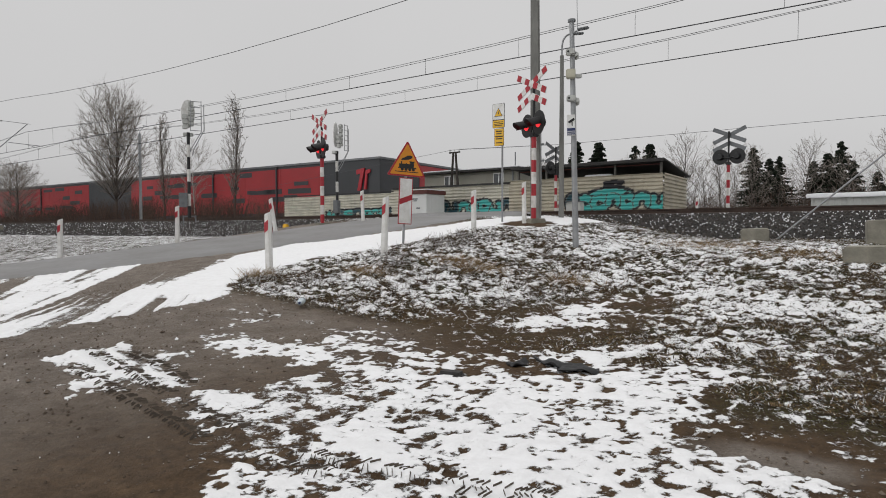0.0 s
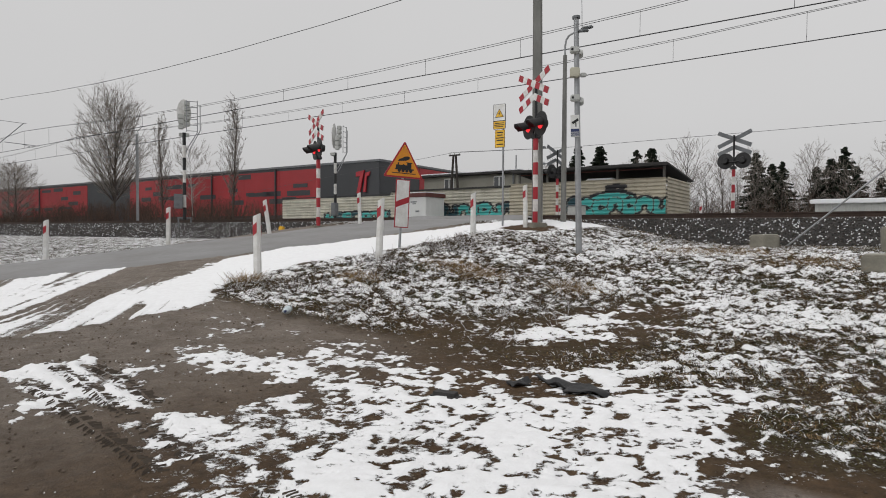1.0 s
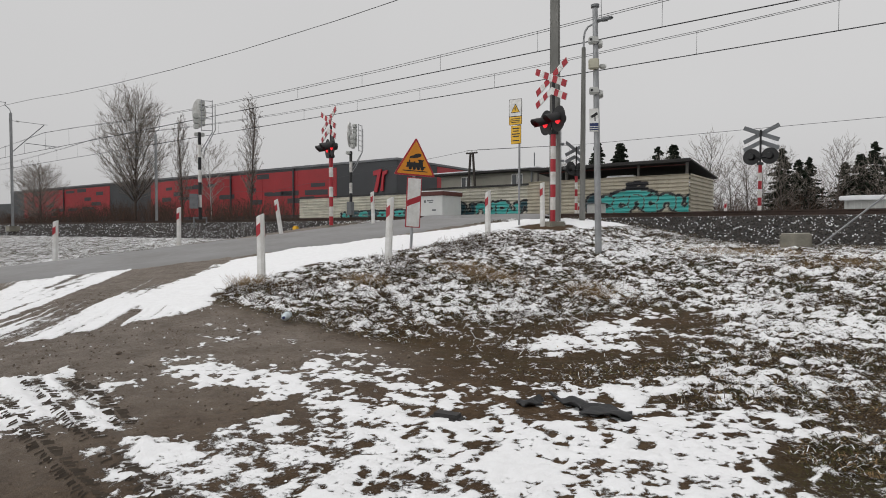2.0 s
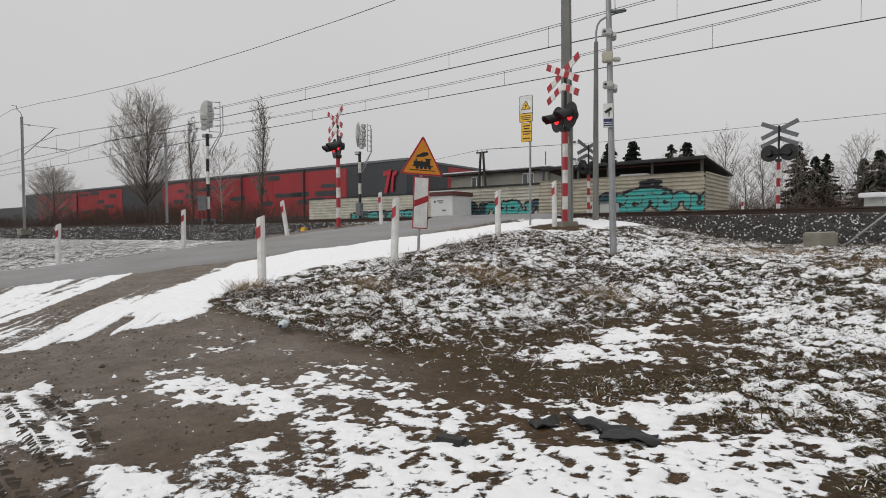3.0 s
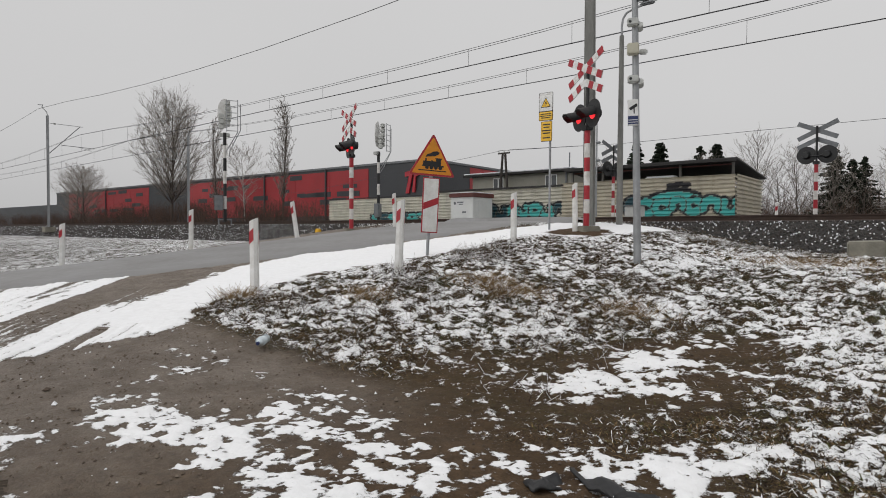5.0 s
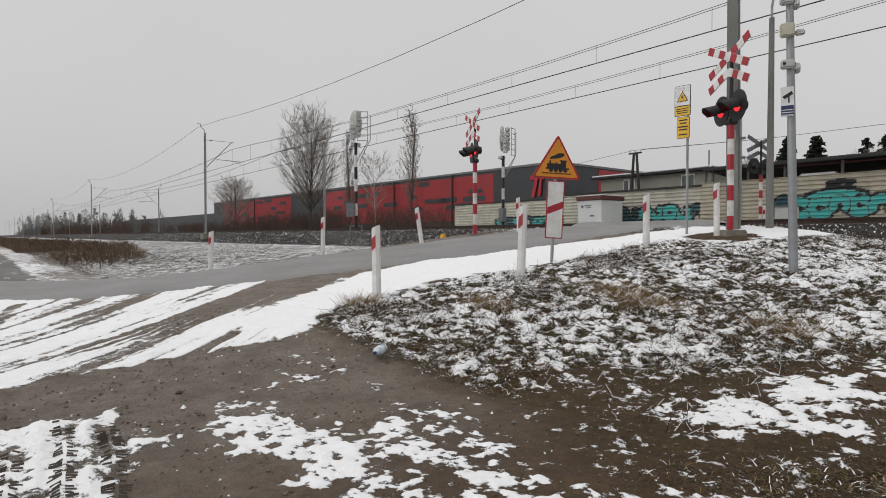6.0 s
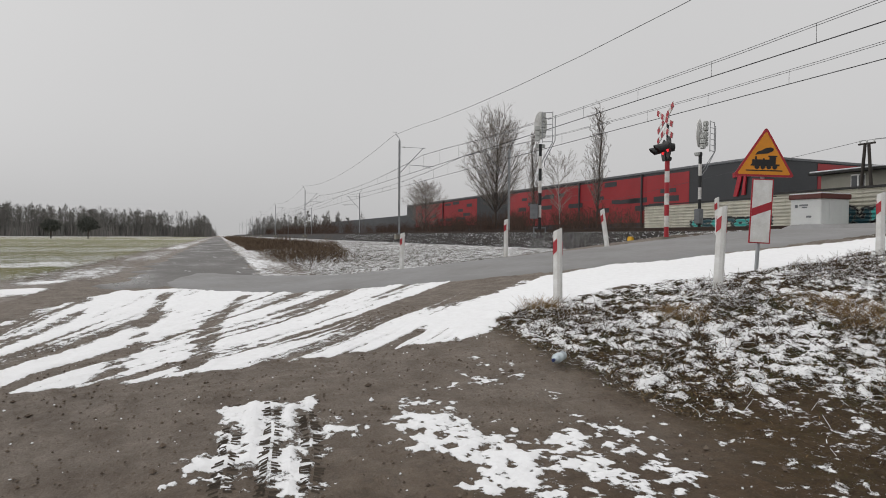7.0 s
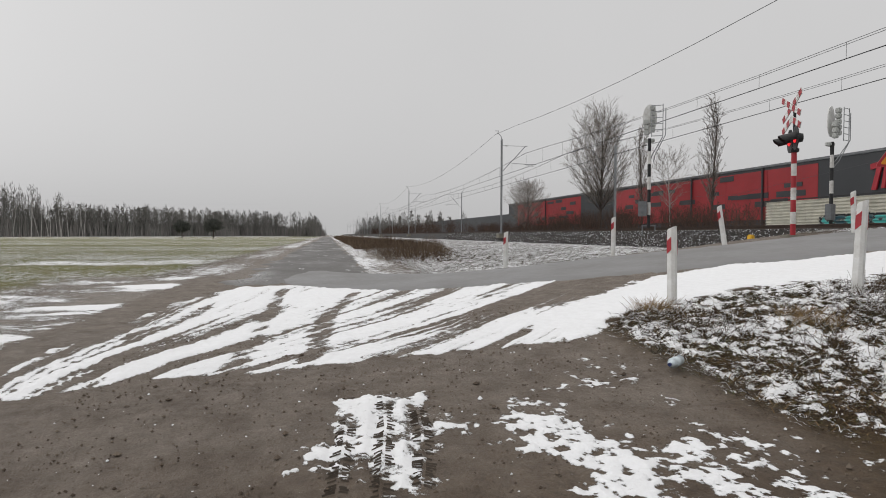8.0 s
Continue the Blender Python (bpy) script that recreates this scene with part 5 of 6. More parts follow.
def grow(h, seed, width=0.3, rise=0.7, first=0.2, count=40, subs=9, twigs=5, thick=0.014, dome=None):
    """Sticks of a bare tree: (limbs, twigs). width: the crown's half width to its height; rise: how steeply its limbs climb."""
    rng = random.Random(seed)
    limbs, fine = [], []
    top = []
    p, d = Vector((0, 0, -0.3)), Vector((0, 0, 1))
    n = 12
    for k in range(n):
        wob = 0.014 if dome else 0.035
        d = (d + Vector((rng.gauss(0, wob), rng.gauss(0, wob), 0.08))).normalized()
        q = p + d * (h * 0.93 / n)
        limbs.append((p, q, h * thick * (1 - k / n) + 0.012, h * thick * (1 - (k + 1) / n) + 0.012))
        top.append(p)
        p = q
    top.append(p)

    def shoot(o, d, L, r, store, steps, bend):
        pts = [o]
        for k in range(steps):
            d = (d + Vector((rng.gauss(0, 0.09), rng.gauss(0, 0.09), bend + rng.gauss(0, 0.05)))).normalized()
            q = pts[-1] + d * (L / steps)
            store.append((pts[-1], q, max(r * (1 - 0.75 * k / steps), 0.007), max(r * (1 - 0.75 * (k + 1) / steps), 0.006)))
            pts.append(q)
        return pts

    def side(ax, angle):
        az = rng.uniform(0, 6.28)
        out = Vector((math.cos(az), math.sin(az), rng.uniform(-0.2, 0.5)))
        out = (out - ax * out.dot(ax)).normalized()
        return (ax * math.cos(angle) + out * math.sin(angle)).normalized()

    for i in range(count):
        t = first + (0.99 - first) * (i + rng.random()) / count
        k = min(int(t * n), n - 1)
        o = top[k].lerp(top[k + 1], t * n - k)
        s = (t - first) / (1 - first)
        reach = h * width * (0.14 + 0.86 * math.sin(math.pi * (0.1 + 0.86 * s))) * rng.uniform(0.75, 1.15)
        az = i * 2.4 + rng.uniform(-0.4, 0.4)
        tilt = rise * (0.85 + 0.25 * s)
        d = Vector((math.cos(az) * math.cos(tilt), math.sin(az) * math.cos(tilt), math.sin(tilt)))
        L = min(reach / max(math.cos(tilt), 0.3), (h * 1.02 - o.z) / max(math.sin(tilt), 0.2) + 0.4)
        if dome:
            zc, rx, rz = dome
            q = -0.72 + 1.7 * ((i + rng.random()) / count) ** 0.8
            r = rng.uniform(0.55, 1.0) ** 0.5
            goal = Vector((math.cos(az) * rx * math.sqrt(1 - q * q) * r, math.sin(az) * rx * math.sqrt(1 - q * q) * r, zc + rz * q * r))
            out = math.hypot(goal.x, goal.y)
            zo = min(max(goal.z - out * math.tan(rise) - 0.03 * h, first * h), 0.85 * h)
            k = min(int(zo / (h * 0.93) * n), n - 1)
            o = top[k].lerp(top[k + 1], min(max(zo / (h * 0.93) * n - k, 0), 1))
            d, L, s = (goal - o).normalized(), (goal - o).length, zo / h
        pts = shoot(o, d, L, h * thick * (0.24 if dome else 0.36) * (1.05 - 0.7 * s), limbs, 5, 0.05 * rise)
        for j in range(subs):
            u = 0.15 + 0.84 * (j + rng.random()) / subs
            m = min(int(u * 5), 4)
            o2 = pts[m].lerp(pts[m + 1], u * 5 - m)
            ax = (pts[m + 1] - pts[m]).normalized()
            L2 = L * rng.uniform(0.28, 0.5) * (1.1 - 0.5 * u) if not dome else dome[1] * rng.uniform(0.18, 0.42)
            p2 = shoot(o2, side(ax, rng.uniform(0.45, 0.8)), L2, h * thick * 0.13, fine, 3, 0.05 * rise)
            for v in range(twigs):
                w = 0.2 + 0.8 * rng.random()
                m2 = min(int(w * 3), 2)
                o3 = p2[m2].lerp(p2[m2 + 1], w * 3 - m2)
                shoot(o3, side((p2[m2 + 1] - p2[m2]).normalized(), rng.uniform(0.35, 0.75)), L2 * rng.uniform(0.3, 0.6), 0.012, fine, 2, 0.03)
    return limbs, fine


def bare_tree(name, h, seed, label, bark=None, **kw):
    ob = empty(name, pose(0, 0, 0), label, "tree", "bare trees")
    limbs, fine = grow(h, seed, **kw)
    stick_mesh(limbs, "trunk", bark or BARK, ob, 6)
    stick_mesh(fine, "crown", TWIG, ob, 3)
    return ob


big = bare_tree("tree", 18.6, 3, "tall bare deciduous tree with a broad rounded crown", rise=0.85, first=0.2, count=105, subs=9, twigs=7, thick=0.011, dome=(11.2, 5.3, 7.2))
big.matrix_basis = pose(-80.5, 40, 1.8)
pop = bare_tree("tree", 14.4, 8, "tall bare poplar with a narrow upright crown", rise=1.15, first=0.22, count=64, subs=10, twigs=6, thick=0.009, dome=(8.6, 1.35, 5.9))
pop.matrix_basis = pose(-55.6, 40, 1.8)
copy_thing(pop, pose(-68.8, 40, 1.3, 0, 0, 130))
birch = bare_tree("tree", 9.8, 15, "slender pale-barked bare birch", bark=BIRCH, width=0.26, rise=0.8, first=0.35, count=26, subs=8, twigs=5, thick=0.009)
birch.matrix_basis = pose(-62.8, 40, 1.6)
wide = bare_tree("tree", 11.5, 21, "bushy bare tree with several spreading limbs", width=0.36, rise=0.7, first=0.1, count=40, subs=9, twigs=5, thick=0.013)
wide.matrix_basis = pose(-118, 42, 1.5)
copy_thing(wide, pose(-126, 44, 1.3, 0, 0, 100))
copy_thing(wide, pose(-111, 40, 0.6, 0, 0, 220))


def conifer(h, seed):
    ob = empty("tree", pose(0, 0, 0), "dark green conifer with drooping boughs", "tree", "conifers")
    rng = random.Random(seed)
    limbs, needles = [(Vector((0, 0, -0.3)), Vector((0, 0, h)), h * 0.016, 0.02)], []
    z = h * 0.1
    while z < h * 0.98:
        L = (h - z) * 0.3 + 0.15
        for k in range(6):
            az = rng.uniform(0, 6.28)
            o = Vector((0, 0, z + rng.uniform(-0.15, 0.15)))
            d = Vector((math.cos(az), math.sin(az), -0.18 + rng.uniform(-0.12, 0.25))).normalized()
            e = o + d * L * rng.uniform(0.6, 1.1)
            limbs.append((o, e, 0.03, 0.01))
            for t in range(7):
                p = o.lerp(e, (t + 1) / 7)
                for s in range(3):
                    q = p + Vector((rng.gauss(0, 0.16), rng.gauss(0, 0.16), rng.gauss(-0.1, 0.12))) * (0.6 + L * 0.25)
                    needles.append((p, q, 0.12, 0.03))
        z += h * 0.03
    stick_mesh(limbs, "trunk", BARK, ob, 4)
    stick_mesh(needles, "crown", NEEDLE, ob, 3)
    return ob


NEEDLE = islands("dark_needles", [(0.012, 0.018, 0.011), (0.02, 0.028, 0.016), (0.016, 0.02, 0.014)], 0.9)
fir = conifer(9.5, 2)
pine = conifer(8.5, 31)
rng = random.Random(12)
spots_fir = [(-28.6, 68, 1.09), (-25.9, 68, 1.18), (-21.7, 68, 0.98), (-20.1, 68, 1.1), (-9.8, 68, 0.86), (-8.5, 69, 0.83), (-7.4, 67, 0.74), (-4.6, 68, 0.76), (-2.4, 68, 0.86), (-3.5, 69, 0.85), (-1.4, 68, 0.66), (0.4, 67, 0.6), (3.5, 69, 0.9), (7, 68, 0.8)]
for i, (x, y, s) in enumerate(spots_fir):
    src = (fir, pine)[i % 2]
    t = src if i < 2 else copy_thing(src, pose(0, 0, 0))
    t.matrix_basis = pose(x, y, 1.6, 0, 0, rng.uniform(0, 360)) @ Matrix.Diagonal((1.25 * s, 1.25 * s, s, 1))
shrub = bare_tree("tree", 8.4, 44, "bare grey-brown deciduous tree in a thicket", width=0.4, rise=0.7, first=0.06, count=30, subs=6, twigs=4, thick=0.011)
slim = bare_tree("tree", 9.4, 51, "bare grey-brown deciduous tree with upright limbs", width=0.26, rise=0.95, first=0.1, count=32, subs=6, twigs=4, thick=0.011)
for i in range(26):
    src = (shrub, slim)[i % 2]
    t = src if i < 2 else copy_thing(src, pose(0, 0, 0))
    s = rng.uniform(0.62, 0.9)
    t.matrix_basis = pose(-30 + i * 1.45 + rng.uniform(-0.6, 0.6), rng.uniform(56, 72), 1.6, 0, 0, rng.uniform(0, 360)) @ Matrix.Diagonal((s, s, s, 1))

BRUSH = islands("red_brown_brush", [(0.1, 0.064, 0.05), (0.075, 0.052, 0.043), (0.13, 0.088, 0.066), (0.06, 0.047, 0.04)], 0.9)
DEADGRASS = islands("dead_grass", [(0.19, 0.122, 0.058), (0.09, 0.055, 0.028), (0.042, 0.027, 0.017), (0.25, 0.17, 0.085), (0.03, 0.02, 0.013), (0.075, 0.078, 0.02), (0.025, 0.017, 0.011)], 0.9, 0.12)
REEDS = islands("brown_weed_stalks", [(0.1, 0.068, 0.048), (0.15, 0.105, 0.07), (0.065, 0.045, 0.035), (0.2, 0.15, 0.1)], 0.9)
# distance haze is put into these colours: greyer and lighter than bark or needles
HAZED_WOODS = islands("hazed_far_woodland", [(0.19, 0.178, 0.167), (0.165, 0.158, 0.149), (0.205, 0.193, 0.18), (0.14, 0.142, 0.13)], 0.95)


def brush():
    rng = np.random.default_rng(4)
    out = []
    for cx in np.concatenate([np.arange(-150, -44, 1.3), np.arange(-400, -150, 4.0)]):
        h = 2.2 + 2.2 * float(vnoise(np.array(cx * 0.13), np.array(1.0))) + (1.5 if cx < -150 else 0)
        y = 41 + rng.normal(0, 2.0) if cx > -150 else 34 + rng.normal(0, 3)
        for k in range(48):
            a = rng.uniform(0, 6.28)
            b = np.array([cx + rng.normal(0, 0.7), y + rng.normal(0, 0.6), 1.6])
            e = b + np.array([math.cos(a) * h * 0.25, math.sin(a) * h * 0.25, h * rng.uniform(0.5, 1.0)])
            m = (b + e) / 2 + rng.normal(0, 0.1, 3)
            out += [(b, m, 0.02, 0.014), (m, e, 0.014, 0.007)]
            for j in range(3):
                t = m + (e - m) * rng.random()
                out.append((t, t + np.array([rng.normal(0, 0.35), rng.normal(0, 0.35), rng.uniform(0.2, 0.7)]), 0.01, 0.006))
    for cx in np.arange(-34, 14, 0.34):
        h = rng.uniform(2.2, 5.4)
        y = rng.uniform(54 if cx < -14 else 63, 74)
        for k in range(30):
            a = rng.uniform(0, 6.28)
            b = np.array([cx + rng.normal(0, 0.9), y + rng.normal(0, 0.8), 1.5])
            e = b + np.array([math.cos(a) * h * 0.2, math.sin(a) * h * 0.2, h * rng.uniform(0.45, 1.0)])
            m = (b + e) / 2 + rng.normal(0, 0.15, 3)
            out += [(b, m, 0.022, 0.015), (m, e, 0.015, 0.007)]
            for j in range(4):
                t = m + (e - m) * rng.random()
                out.append((t, t + np.array([rng.normal(0, 0.45), rng.normal(0, 0.45), rng.uniform(0.2, 0.8)]), 0.011, 0.006))
    tagged(stick_mesh(out, "brush", BRUSH, None, 3), "reddish-brown bare brush in front of the buildings and woods", "brush", kind="stuff")


brush()


def weeds():
    """Standing dead weeds between the lane and the railway, thinning out at their edges."""
    rng = np.random.default_rng(8)
    out = []
    n = 22000
    far = rng.random(n) < 0.42
    x = np.where(far, -55 - 260 * rng.random(n) ** 1.6, rng.uniform(-62, -25, n))
    y = np.where(far, rng.uniform(4.9, 10.5, n), rng.uniform(5.0, 13.5, n))
    edge = ease(5.0, 5.8, y) * ease(8.3 + (-x - 26) * 0.16, 7.4 + (-x - 26) * 0.16, y) * ease(-25, -29, x)
    clump = fnoise(x, y, 0.45, 3)
    keep = far | (edge * ease(0.35, 0.7, clump) > rng.random(n) * 1.3)
    for px, py, fr, c, e in zip(x[keep], y[keep], far[keep], clump[keep], edge[keep]):
        h = (0.12 + 1.5 * c * c * rng.random()) * (0.4 + 0.6 * max(e, 0.4 if fr else 0)) * (1.2 if fr else 1)
        b = np.array([px, py, at_ground(px, py) - 0.05])
        q = b + np.array([rng.normal(0, 0.13), rng.normal(0, 0.13), h])
        r = 0.018 if fr else 0.007
        out.append((b, q, r, r * 0.6))
        for j in range(2):
            t = b + (q - b) * rng.uniform(0.5, 1)
            out.append((t, t + np.array([rng.normal(0, 0.09), rng.normal(0, 0.09), 0.12]), r * 1.5, r * 0.8))
    tagged(stick_mesh(out, "weed_stalks", REEDS, None, 3), "dead brown weeds standing beside the lane", "weeds", kind="stuff")


weeds()


def woods():
    """The edge of the far wood across the field: trunks, twigs and dark pines in one mass, in haze-greyed colours."""
    rng = np.random.default_rng(6)
    out = []

    def one(x, y, h, dark):
        lean = rng.normal(0, 0.35, 2)
        out.append((np.array([x, y, 0.3]), np.array([x + lean[0], y + lean[1], h * 0.9]), 0.16, 0.05))
        for k in range(40):
            p = np.array([x + rng.normal(0, 2.6), y + rng.normal(0, 2.6), 0.3])
            out.append((p, p + np.array([rng.normal(0, 0.5), rng.normal(0, 0.5), rng.uniform(1.5, 8.5)]), 0.24, 0.06))
        low = 0.3 if dark else 0.1
        for k in range(84):
            t = low + (1 - low) * rng.random()
            w = h * (0.11 if dark else 0.14) * math.sin(math.pi * (0.12 + 0.83 * (t - low) / (1 - low)))
            a, r = rng.uniform(0, 6.28), w * rng.random() ** 0.5
            p = np.array([x + lean[0] * t + r * math.cos(a), y + lean[1] * t + r * math.sin(a), h * t])
            if dark:
                out.append((p, p + rng.normal(0, 0.5, 3), 0.24, 0.09))
            else:
                out.append((p, p + np.array([0.35 * math.cos(a) + rng.normal(0, 0.2), 0.35 * math.sin(a) + rng.normal(0, 0.2), rng.uniform(0.7, 2.0)]), 0.075, 0.025))

    for i in range(760):
        t = rng.random()
        x, y = -150 - 330 * t + rng.normal(0, 9), -190 + 172 * t - abs(rng.normal(0, 26))
        one(x, y, rng.uniform(9.5, 14) * (1 + 0.35 * t) * (1.4 if 0.37 < t < 0.46 else 1), rng.random() < (0.1 if 0.37 < t < 0.46 else 0.4))
    for i in range(160):
        t = rng.random()
        x = -420 - 500 * t
        one(x, rng.uniform(-22, -6) - 0 * t, rng.uniform(10, 19), rng.random() < 0.4)
    for i in range(150):
        x = -250 - 500 * rng.random()
        one(x, rng.uniform(36, 70), rng.uniform(7, 14) * (1 + (-x - 250) / 900), rng.random() < 0.3)
    tagged(stick_mesh(out, "far_wood", HAZED_WOODS, None, 3), "edge of a far mixed wood, its grey-brown paled with haze", "wood", kind="stuff")
    pale = []
    for i in range(16):
        t = 0.36 + 0.1 * rng.random()
        p = np.array([-147 - 330 * t + rng.normal(0, 2), -183 + 172 * t, 0.3])
        pale.append((p, p + np.array([rng.normal(0, 1.2), rng.normal(0, 1.2), rng.uniform(9, 15)]), 0.14, 0.06))
    tagged(stick_mesh(pale, "birch_trunks", BIRCH, None, 5), "pale birch trunks at the edge of the far wood", "wood", kind="stuff")
    for x, y, s in ((-205, -43.0, 3.9), (-202, -33.0, 4.3)):
        ob = empty("tree", pose(x, y, 0.4), "lone pine with a rounded crown in the field, paled with haze", "tree", "field pines")
        stick_mesh([((0, 0, -0.2), (0.1, 0, s), 0.22, 0.1)], "trunk", BARK, ob, 6)
        crown = []
        for k in range(1500):
            d = rng.normal(0, 1, 3)
            d = d / np.linalg.norm(d) * rng.random() ** 0.4
            lump = 1 + 0.25 * math.sin(3 * d[0] + x) * math.cos(4 * d[1] + y)
            p = np.array([d[0] * s * 0.7 * lump, d[1] * s * 0.7 * lump, s * 0.95 + (d[2] + 0.25 * d[2] * (d[2] > 0)) * s * 0.42 * lump])
            crown.append((p, p + rng.normal(0, 0.3, 3), 0.1, 0.03))
        stick_mesh(crown, "crown", HAZED_PINE, ob, 3)


# needles of the far field pines, lightened in colour to carry the haze
HAZED_PINE = islands("hazed_grey_green_needles", [(0.085, 0.09, 0.078), (0.11, 0.115, 0.1), (0.07, 0.076, 0.068)], 0.9)
woods()


def turf_blades():
    """Dead blades and stalks on the bank and the rough grass, matted and snow-dusted."""
    rng = np.random.default_rng(9)
    n = 440000
    x = rng.uniform(-9.2, 3.2, n)
    y = 5.0 + 13 * rng.random(n) ** 1.35
    keep = np.ones(n, bool)
    snow, turf, wet, depth, field = cover(x, y)
    keep &= (rng.random(n) < np.clip(turf * 1.6 - 0.6, 0, 1)) & (rng.random(n) < 1.0 - 0.8 * snow)
    keep &= vnoise(x * 3.3, y * 3.3) + 0.3 * rng.random(n) > 0.45
    x, y = x[keep], y[keep]
    n = len(x)
    z = height(x, y) + relief(x, y, snow[keep], turf[keep], depth[keep]) + 0.004
    a = rng.uniform(0, 2 * math.pi, n)
    tall = ease(0.45, 0.8, vnoise(x * 0.9 + 4, y * 0.9)) * ease(-2, -6, x)
    L = rng.uniform(0.025, 0.095, n) * (1 + 0.9 * tall)
    lift = rng.uniform(0.03, 0.32, n)
    dx, dy = np.cos(a) * L, np.sin(a) * L
    w = rng.uniform(0.0018, 0.0042, n)
    px, py = -np.sin(a) * w, np.cos(a) * w
    v = np.zeros((n, 5, 3))
    v[:, 0] = np.stack([x - px, y - py, z - 0.01], 1)
    v[:, 1] = np.stack([x + px, y + py, z - 0.01], 1)
    v[:, 2] = np.stack([x + dx * 0.5 - px * 0.8, y + dy * 0.5 - py * 0.8, z + L * lift * 0.75], 1)
    v[:, 3] = np.stack([x + dx * 0.5 + px * 0.8, y + dy * 0.5 + py * 0.8, z + L * lift * 0.75], 1)
    v[:, 4] = np.stack([x + dx, y + dy, z + L * lift * (0.9 - 0.4 * rng.random(n))], 1)
    b = (np.arange(n) * 5)[:, None]
    tris = np.concatenate([b + np.array([[0, 1, 3]]), b + np.array([[0, 3, 2]]), b + np.array([[2, 3, 4]])], 0)
    me = bpy.data.meshes.new("dead_grass")
    me.vertices.add(n * 5)
    me.vertices.foreach_set("co", v.astype(np.float32).ravel())
    me.loops.add(tris.size)
    me.loops.foreach_set("vertex_index", tris.astype(np.int32).ravel())
    me.polygons.add(len(tris))
    me.polygons.foreach_set("loop_start", np.arange(0, tris.size, 3, dtype=np.int32))
    me.update(calc_edges=True)
    me.materials.append(DEADGRASS)
    tagged(new("dead_grass", me), "matted dead grass and stalks dusted with snow", "grass", kind="stuff")
    # tufts of dry straw
    out = []
    for cx, cy, rx, ry, m in ((-6.3, 9.6, 0.9, 0.45, 900), (-7.3, 7.9, 0.5, 0.3, 300), (-4.4, 9.9, 0.5, 0.4, 350), (-3.2, 14.5, 1.6, 0.7, 700), (-1.2, 13.2, 1.2, 0.6, 500), (-8.9, 6.9, 0.35, 0.25, 300)):
        for k in range(m):
            px, py = cx + rng.normal(0, rx * 0.5), cy + rng.normal(0, ry * 0.5)
            p = np.array([px, py, at_ground(px, py)])
            ang, L = rng.uniform(0, 6.28), rng.uniform(0.08, 0.26)
            out.append((p, p + np.array([math.cos(ang) * L * 0.7, math.sin(ang) * L * 0.7, L * rng.uniform(0.25, 0.8)]), 0.003, 0.0015))
    tagged(stick_mesh(out, "straw_tufts", STRAW, None, 3), "tufts of dry straw-coloured grass on the bank", "grass", kind="stuff")
    # tangled stems of last year's weeds
    out = []
    for i in range(2400):
        t = rng.random()
        cx, cy = (-8.6 + 1.6 * rng.random(), 6.0 + 7 * rng.random()) if t < 0.55 else (rng.uniform(-8, -3.5), rng.uniform(6.3, 14))
        if vnoise(np.array(cx * 1.3), np.array(cy * 1.3 + 9)) < 0.42:
            continue
        zz = at_ground(cx, cy)
        b = np.array([cx, cy, zz])
        lie = 0.35 + 0.65 * rng.random()
        L = rng.uniform(0.06, 0.22)
        ang = rng.uniform(0, 6.28)
        e = b + np.array([math.cos(ang) * L * lie, math.sin(ang) * L * lie, L * (1.05 - lie) + 0.02])
        out.append((b, e, 0.0032, 0.002))
        for j in range(3):
            q = b + (e - b) * rng.uniform(0.3, 1)
            out.append((q, q + rng.normal(0, 0.06, 3) + np.array([0, 0, 0.02]), 0.0022, 0.0015))
    tagged(stick_mesh(out, "dead_stems", STEMS, None, 3), "tangled dark dead weed stems on the bank", "weeds", kind="stuff")


STRAW = islands("dry_straw", [(0.3, 0.2, 0.1), (0.22, 0.145, 0.075), (0.16, 0.1, 0.055), (0.36, 0.26, 0.14)], 0.9, 0.08)
STEMS = islands("dark_stems", [(0.045, 0.032, 0.025), (0.08, 0.055, 0.04), (0.12, 0.085, 0.06)], 0.9, 0.2)
turf_blades()


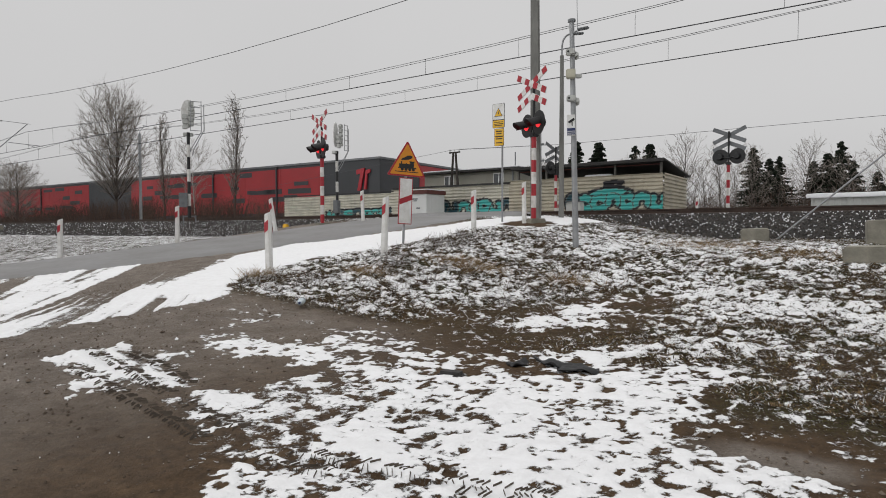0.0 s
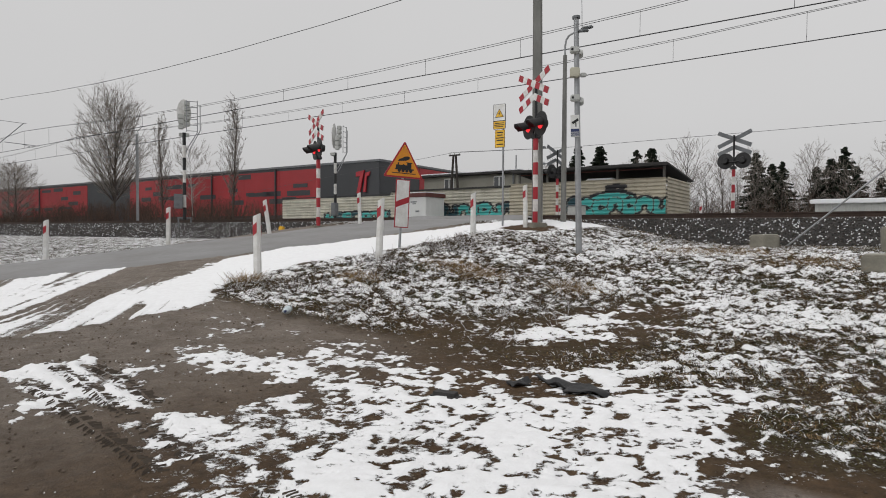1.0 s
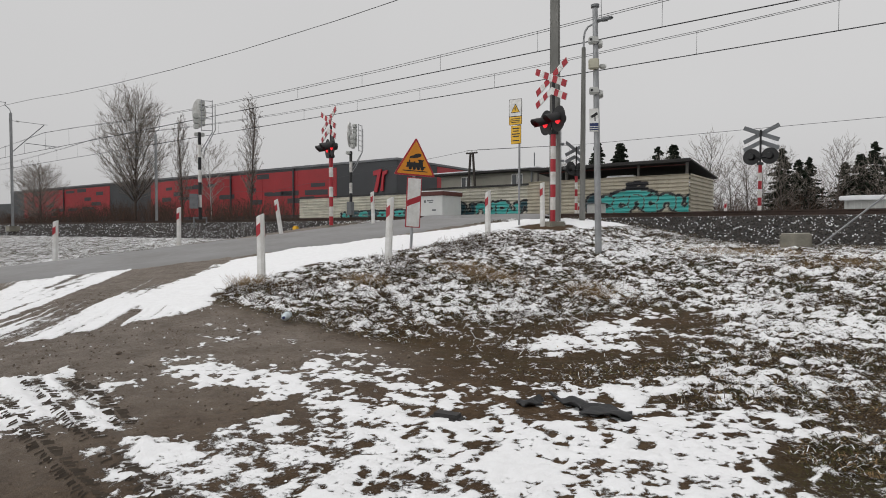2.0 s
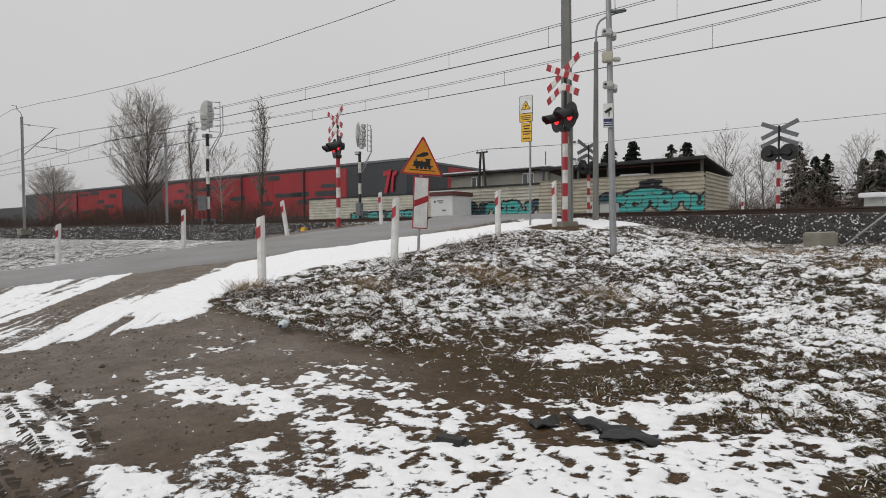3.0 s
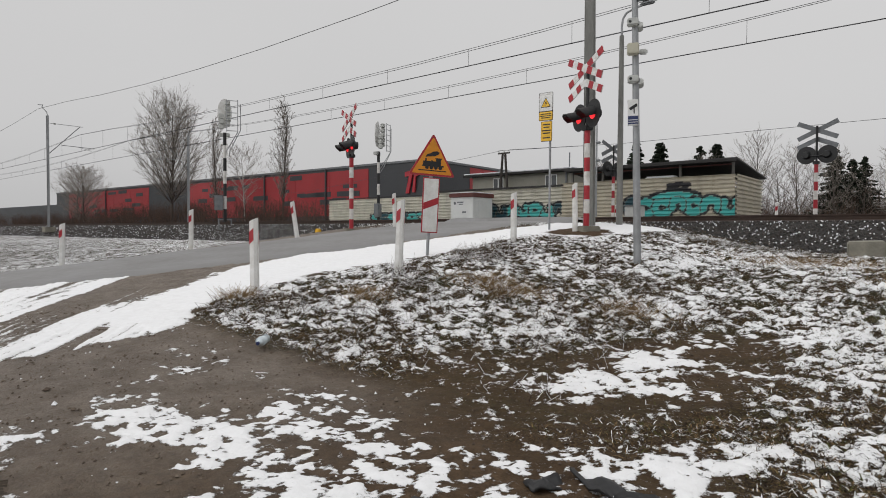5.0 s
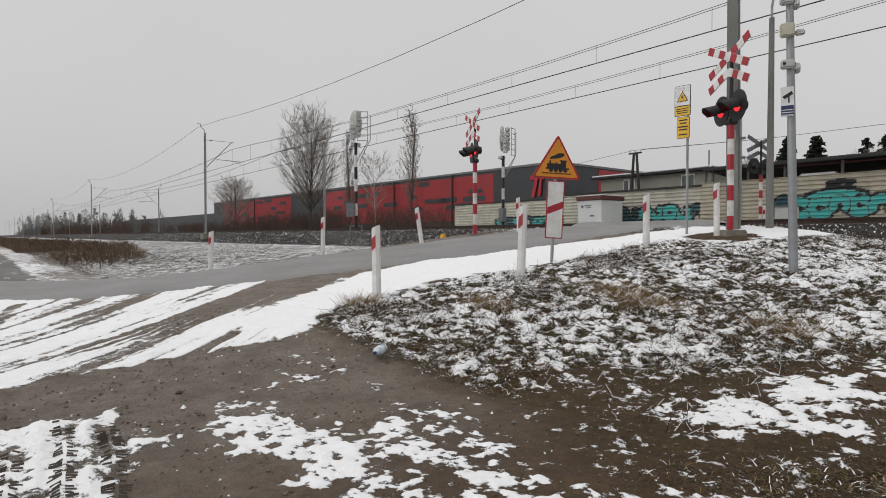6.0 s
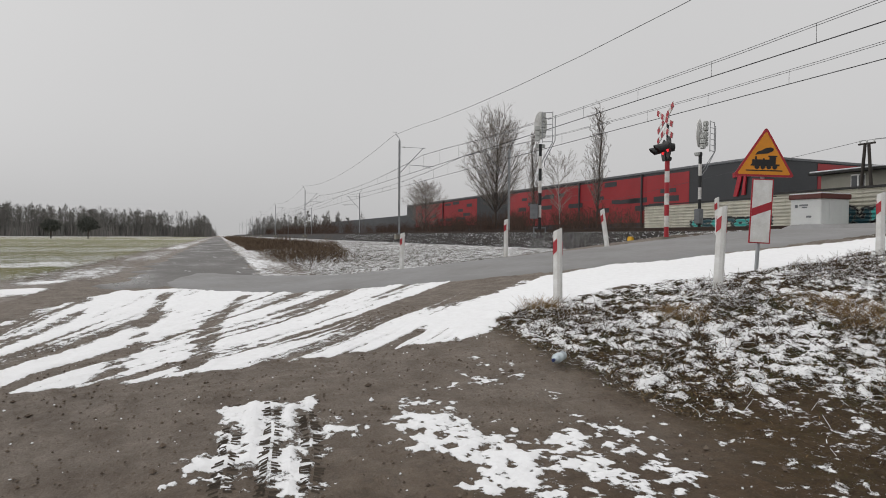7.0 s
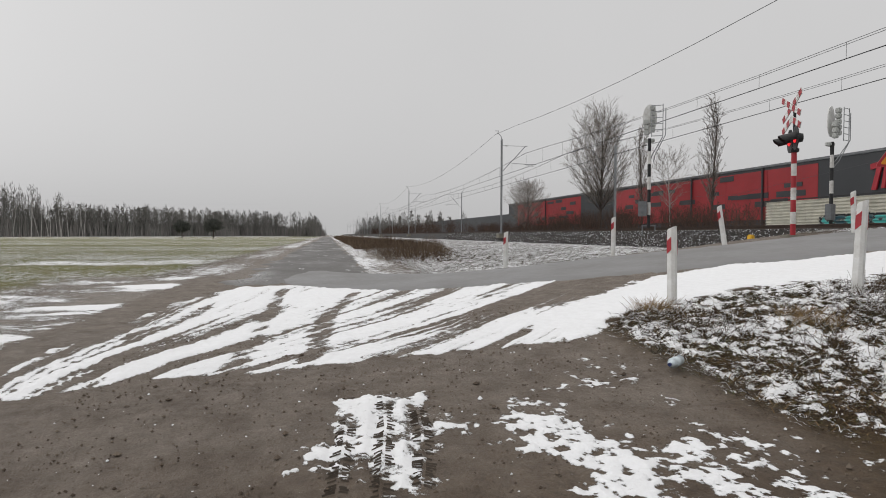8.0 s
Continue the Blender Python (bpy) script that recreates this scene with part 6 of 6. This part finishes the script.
def litter():
    """Clods, rubble and scraps lying on the yard."""
    rng = random.Random(2)
    for x, y, w, d, turn, seed in ((-2.3, 5.2, 0.36, 0.2, 20, 3), (-2.62, 5.3, 0.34, 0.16, -30, 8), (-2.85, 5.12, 0.2, 0.14, 60, 14)):
        bm = bmesh.new()
        bmesh.ops.create_grid(bm, x_segments=9, y_segments=6, size=0.5)
        for v in bm.verts:
            px, py = v.co.x + 0.12 * noise.noise((v.co.x * 2, v.co.y * 2, seed)), v.co.y + 0.2 * noise.noise((v.co.x * 2, v.co.y * 2, seed + 5))
            v.co = Vector((px * w, py * d, 0.035 + 0.075 * noise.noise((px * 2.2, py * 2.2, seed * 1.7)) - 0.05 * abs(px)))
        ob = mesh_ob("rubber_scrap", bm, BLACK, None, True)
        thick = ob.modifiers.new("thick", "SOLIDIFY")
        thick.thickness = 0.012
        ob.matrix_basis = pose(x, y, at_ground(x, y) + 0.015, 0, 0, turn)
        tagged(ob, "crumpled black scrap of rubber in the snow", "rubber scrap", "scraps")
    ob = mesh_ob("wet_stone", box(0.24, 0.14, 0.07, (0, 0, 0.02), 0.03), DARK)
    ob.matrix_basis = pose(-3.2, 4.52, at_ground(-3.2, 4.52), 0, 0, 10)
    tagged(ob, "dark wet stone lying in the snow", "stone", "stones")
    ob = empty("plastic_bottle", pose(-6.55, 5.8, at_ground(-6.55, 5.8) + 0.06, 90, 0, 40), "crumpled clear plastic bottle lying in the weeds", "bottle")
    bm = tube((0, 0, 0), (0, 0, 0.2), 0.045, 0.048, 14)
    tube((0, 0, 0.2), (0, 0, 0.26), 0.048, 0.016, 14, bm)
    part("body", bm, PLASTIC, ob, smooth=True)
    part("cap", tube((0, 0, 0.26), (0, 0, 0.285), 0.017, None, 10), NAVY, ob)
    out_v, out_f = [], []
    r2 = np.random.default_rng(13)
    spots = np.stack([r2.uniform(-11, 0.5, 15000), r2.uniform(0.3, 9.5, 15000)], 1)
    lying, turf, wet, depth, field = cover(spots[:, 0], spots[:, 1])
    rise = height(spots[:, 0], spots[:, 1]) + relief(spots[:, 0], spots[:, 1], lying, turf, depth)
    for i in range(15000):
        x, y = spots[i]
        if y > 5.6 and x < -7.2:
            continue
        if lying[i] > 0.35:
            continue
        s = (0.004 + 0.012 * r2.random() ** 2.5) * (1.9 if r2.random() < 0.03 else 1)
        z = rise[i]
        k = len(out_v)
        for d in ((1, 0, 0), (-1, 0.2, 0), (0, 1, 0.1), (0.1, -1, 0), (0, 0, 0.8), (0, 0, -0.6)):
            q = np.array(d) * s * r2.uniform(0.6, 1.3, 3)
            out_v.append((x + q[0], y + q[1], z + 0.3 * s + q[2]))
        out_f += [(a + k, b + k, c + k) for a, b, c in ((0, 2, 4), (2, 1, 4), (1, 3, 4), (3, 0, 4), (2, 0, 5), (1, 2, 5), (3, 1, 5), (0, 3, 5))]
    tagged(arrays("clods", out_v, out_f, CLODS), "small clods and pebbles strewn over the mud", "clods", kind="stuff")


PLASTIC = mat("clear_bluish_plastic", (0.6, 0.68, 0.72), 0.15, var=0.1, scale=6, bump=0.3)
CLODS = islands("clods_of_mud", [(0.12, 0.093, 0.072), (0.08, 0.06, 0.046), (0.17, 0.138, 0.108), (0.13, 0.1, 0.076)], 0.9, 0.04)
litter()


def tread_prints():
    """The ribs that tyres left in thin snow and soft mud along the wheel paths."""
    rng = np.random.default_rng(21)
    v, f = [], []
    for k, run in enumerate(RUNS):
        line = smooth_line(run, 8)
        for a, b in zip(line, line[1:]):
            L = (b - a).length
            d = (b - a) / L
            nrm = Vector((-d.y, d.x))
            n = max(1, int(L / 0.027))
            for i in range(n):
                c = a + d * (L * i / n)
                if c.x < -6.7 or vnoise(np.array(c.x * 1.7), np.array(c.y * 1.7 + k)) < 0.3:
                    continue
                for row in (-1, 1):
                    if rng.random() < 0.4:
                        continue
                    p = c + nrm * row * rng.uniform(0.008, 0.016)
                    q = c + nrm * row * rng.uniform(0.045, 0.085) + d * 0.03
                    base = len(v)
                    for e, w in ((p, 0.0035), (q, 0.0022)):
                        z0 = at_ground(e.x, e.y)
                        for o, up in ((-w, -0.008), (0, 0.003), (w, -0.008)):
                            r = e + d * o
                            v.append((r.x, r.y, z0 - 0.004 + up + rng.uniform(0, 0.003)))
                    f += [(base, base + 1, base + 4, base + 3), (base + 1, base + 2, base + 5, base + 4), (base, base + 2, base + 1), (base + 3, base + 4, base + 5)]
    v = np.array(v)
    snow, turf, wet, depth, field = cover(v[:, 0], v[:, 1])
    v[:, 2] += relief(v[:, 0], v[:, 1], snow, turf, depth)
    ob = arrays("tread_prints", v.tolist(), f, MUDRIB)
    tagged(ob, "small ribs of mud pressed by tyre treads", "tyre prints", kind="stuff")


MUDRIB = mat("rib_of_mud", (0.1, 0.08, 0.062), 0.85, var=0.35, scale=12, bump=0.2)
tread_prints()
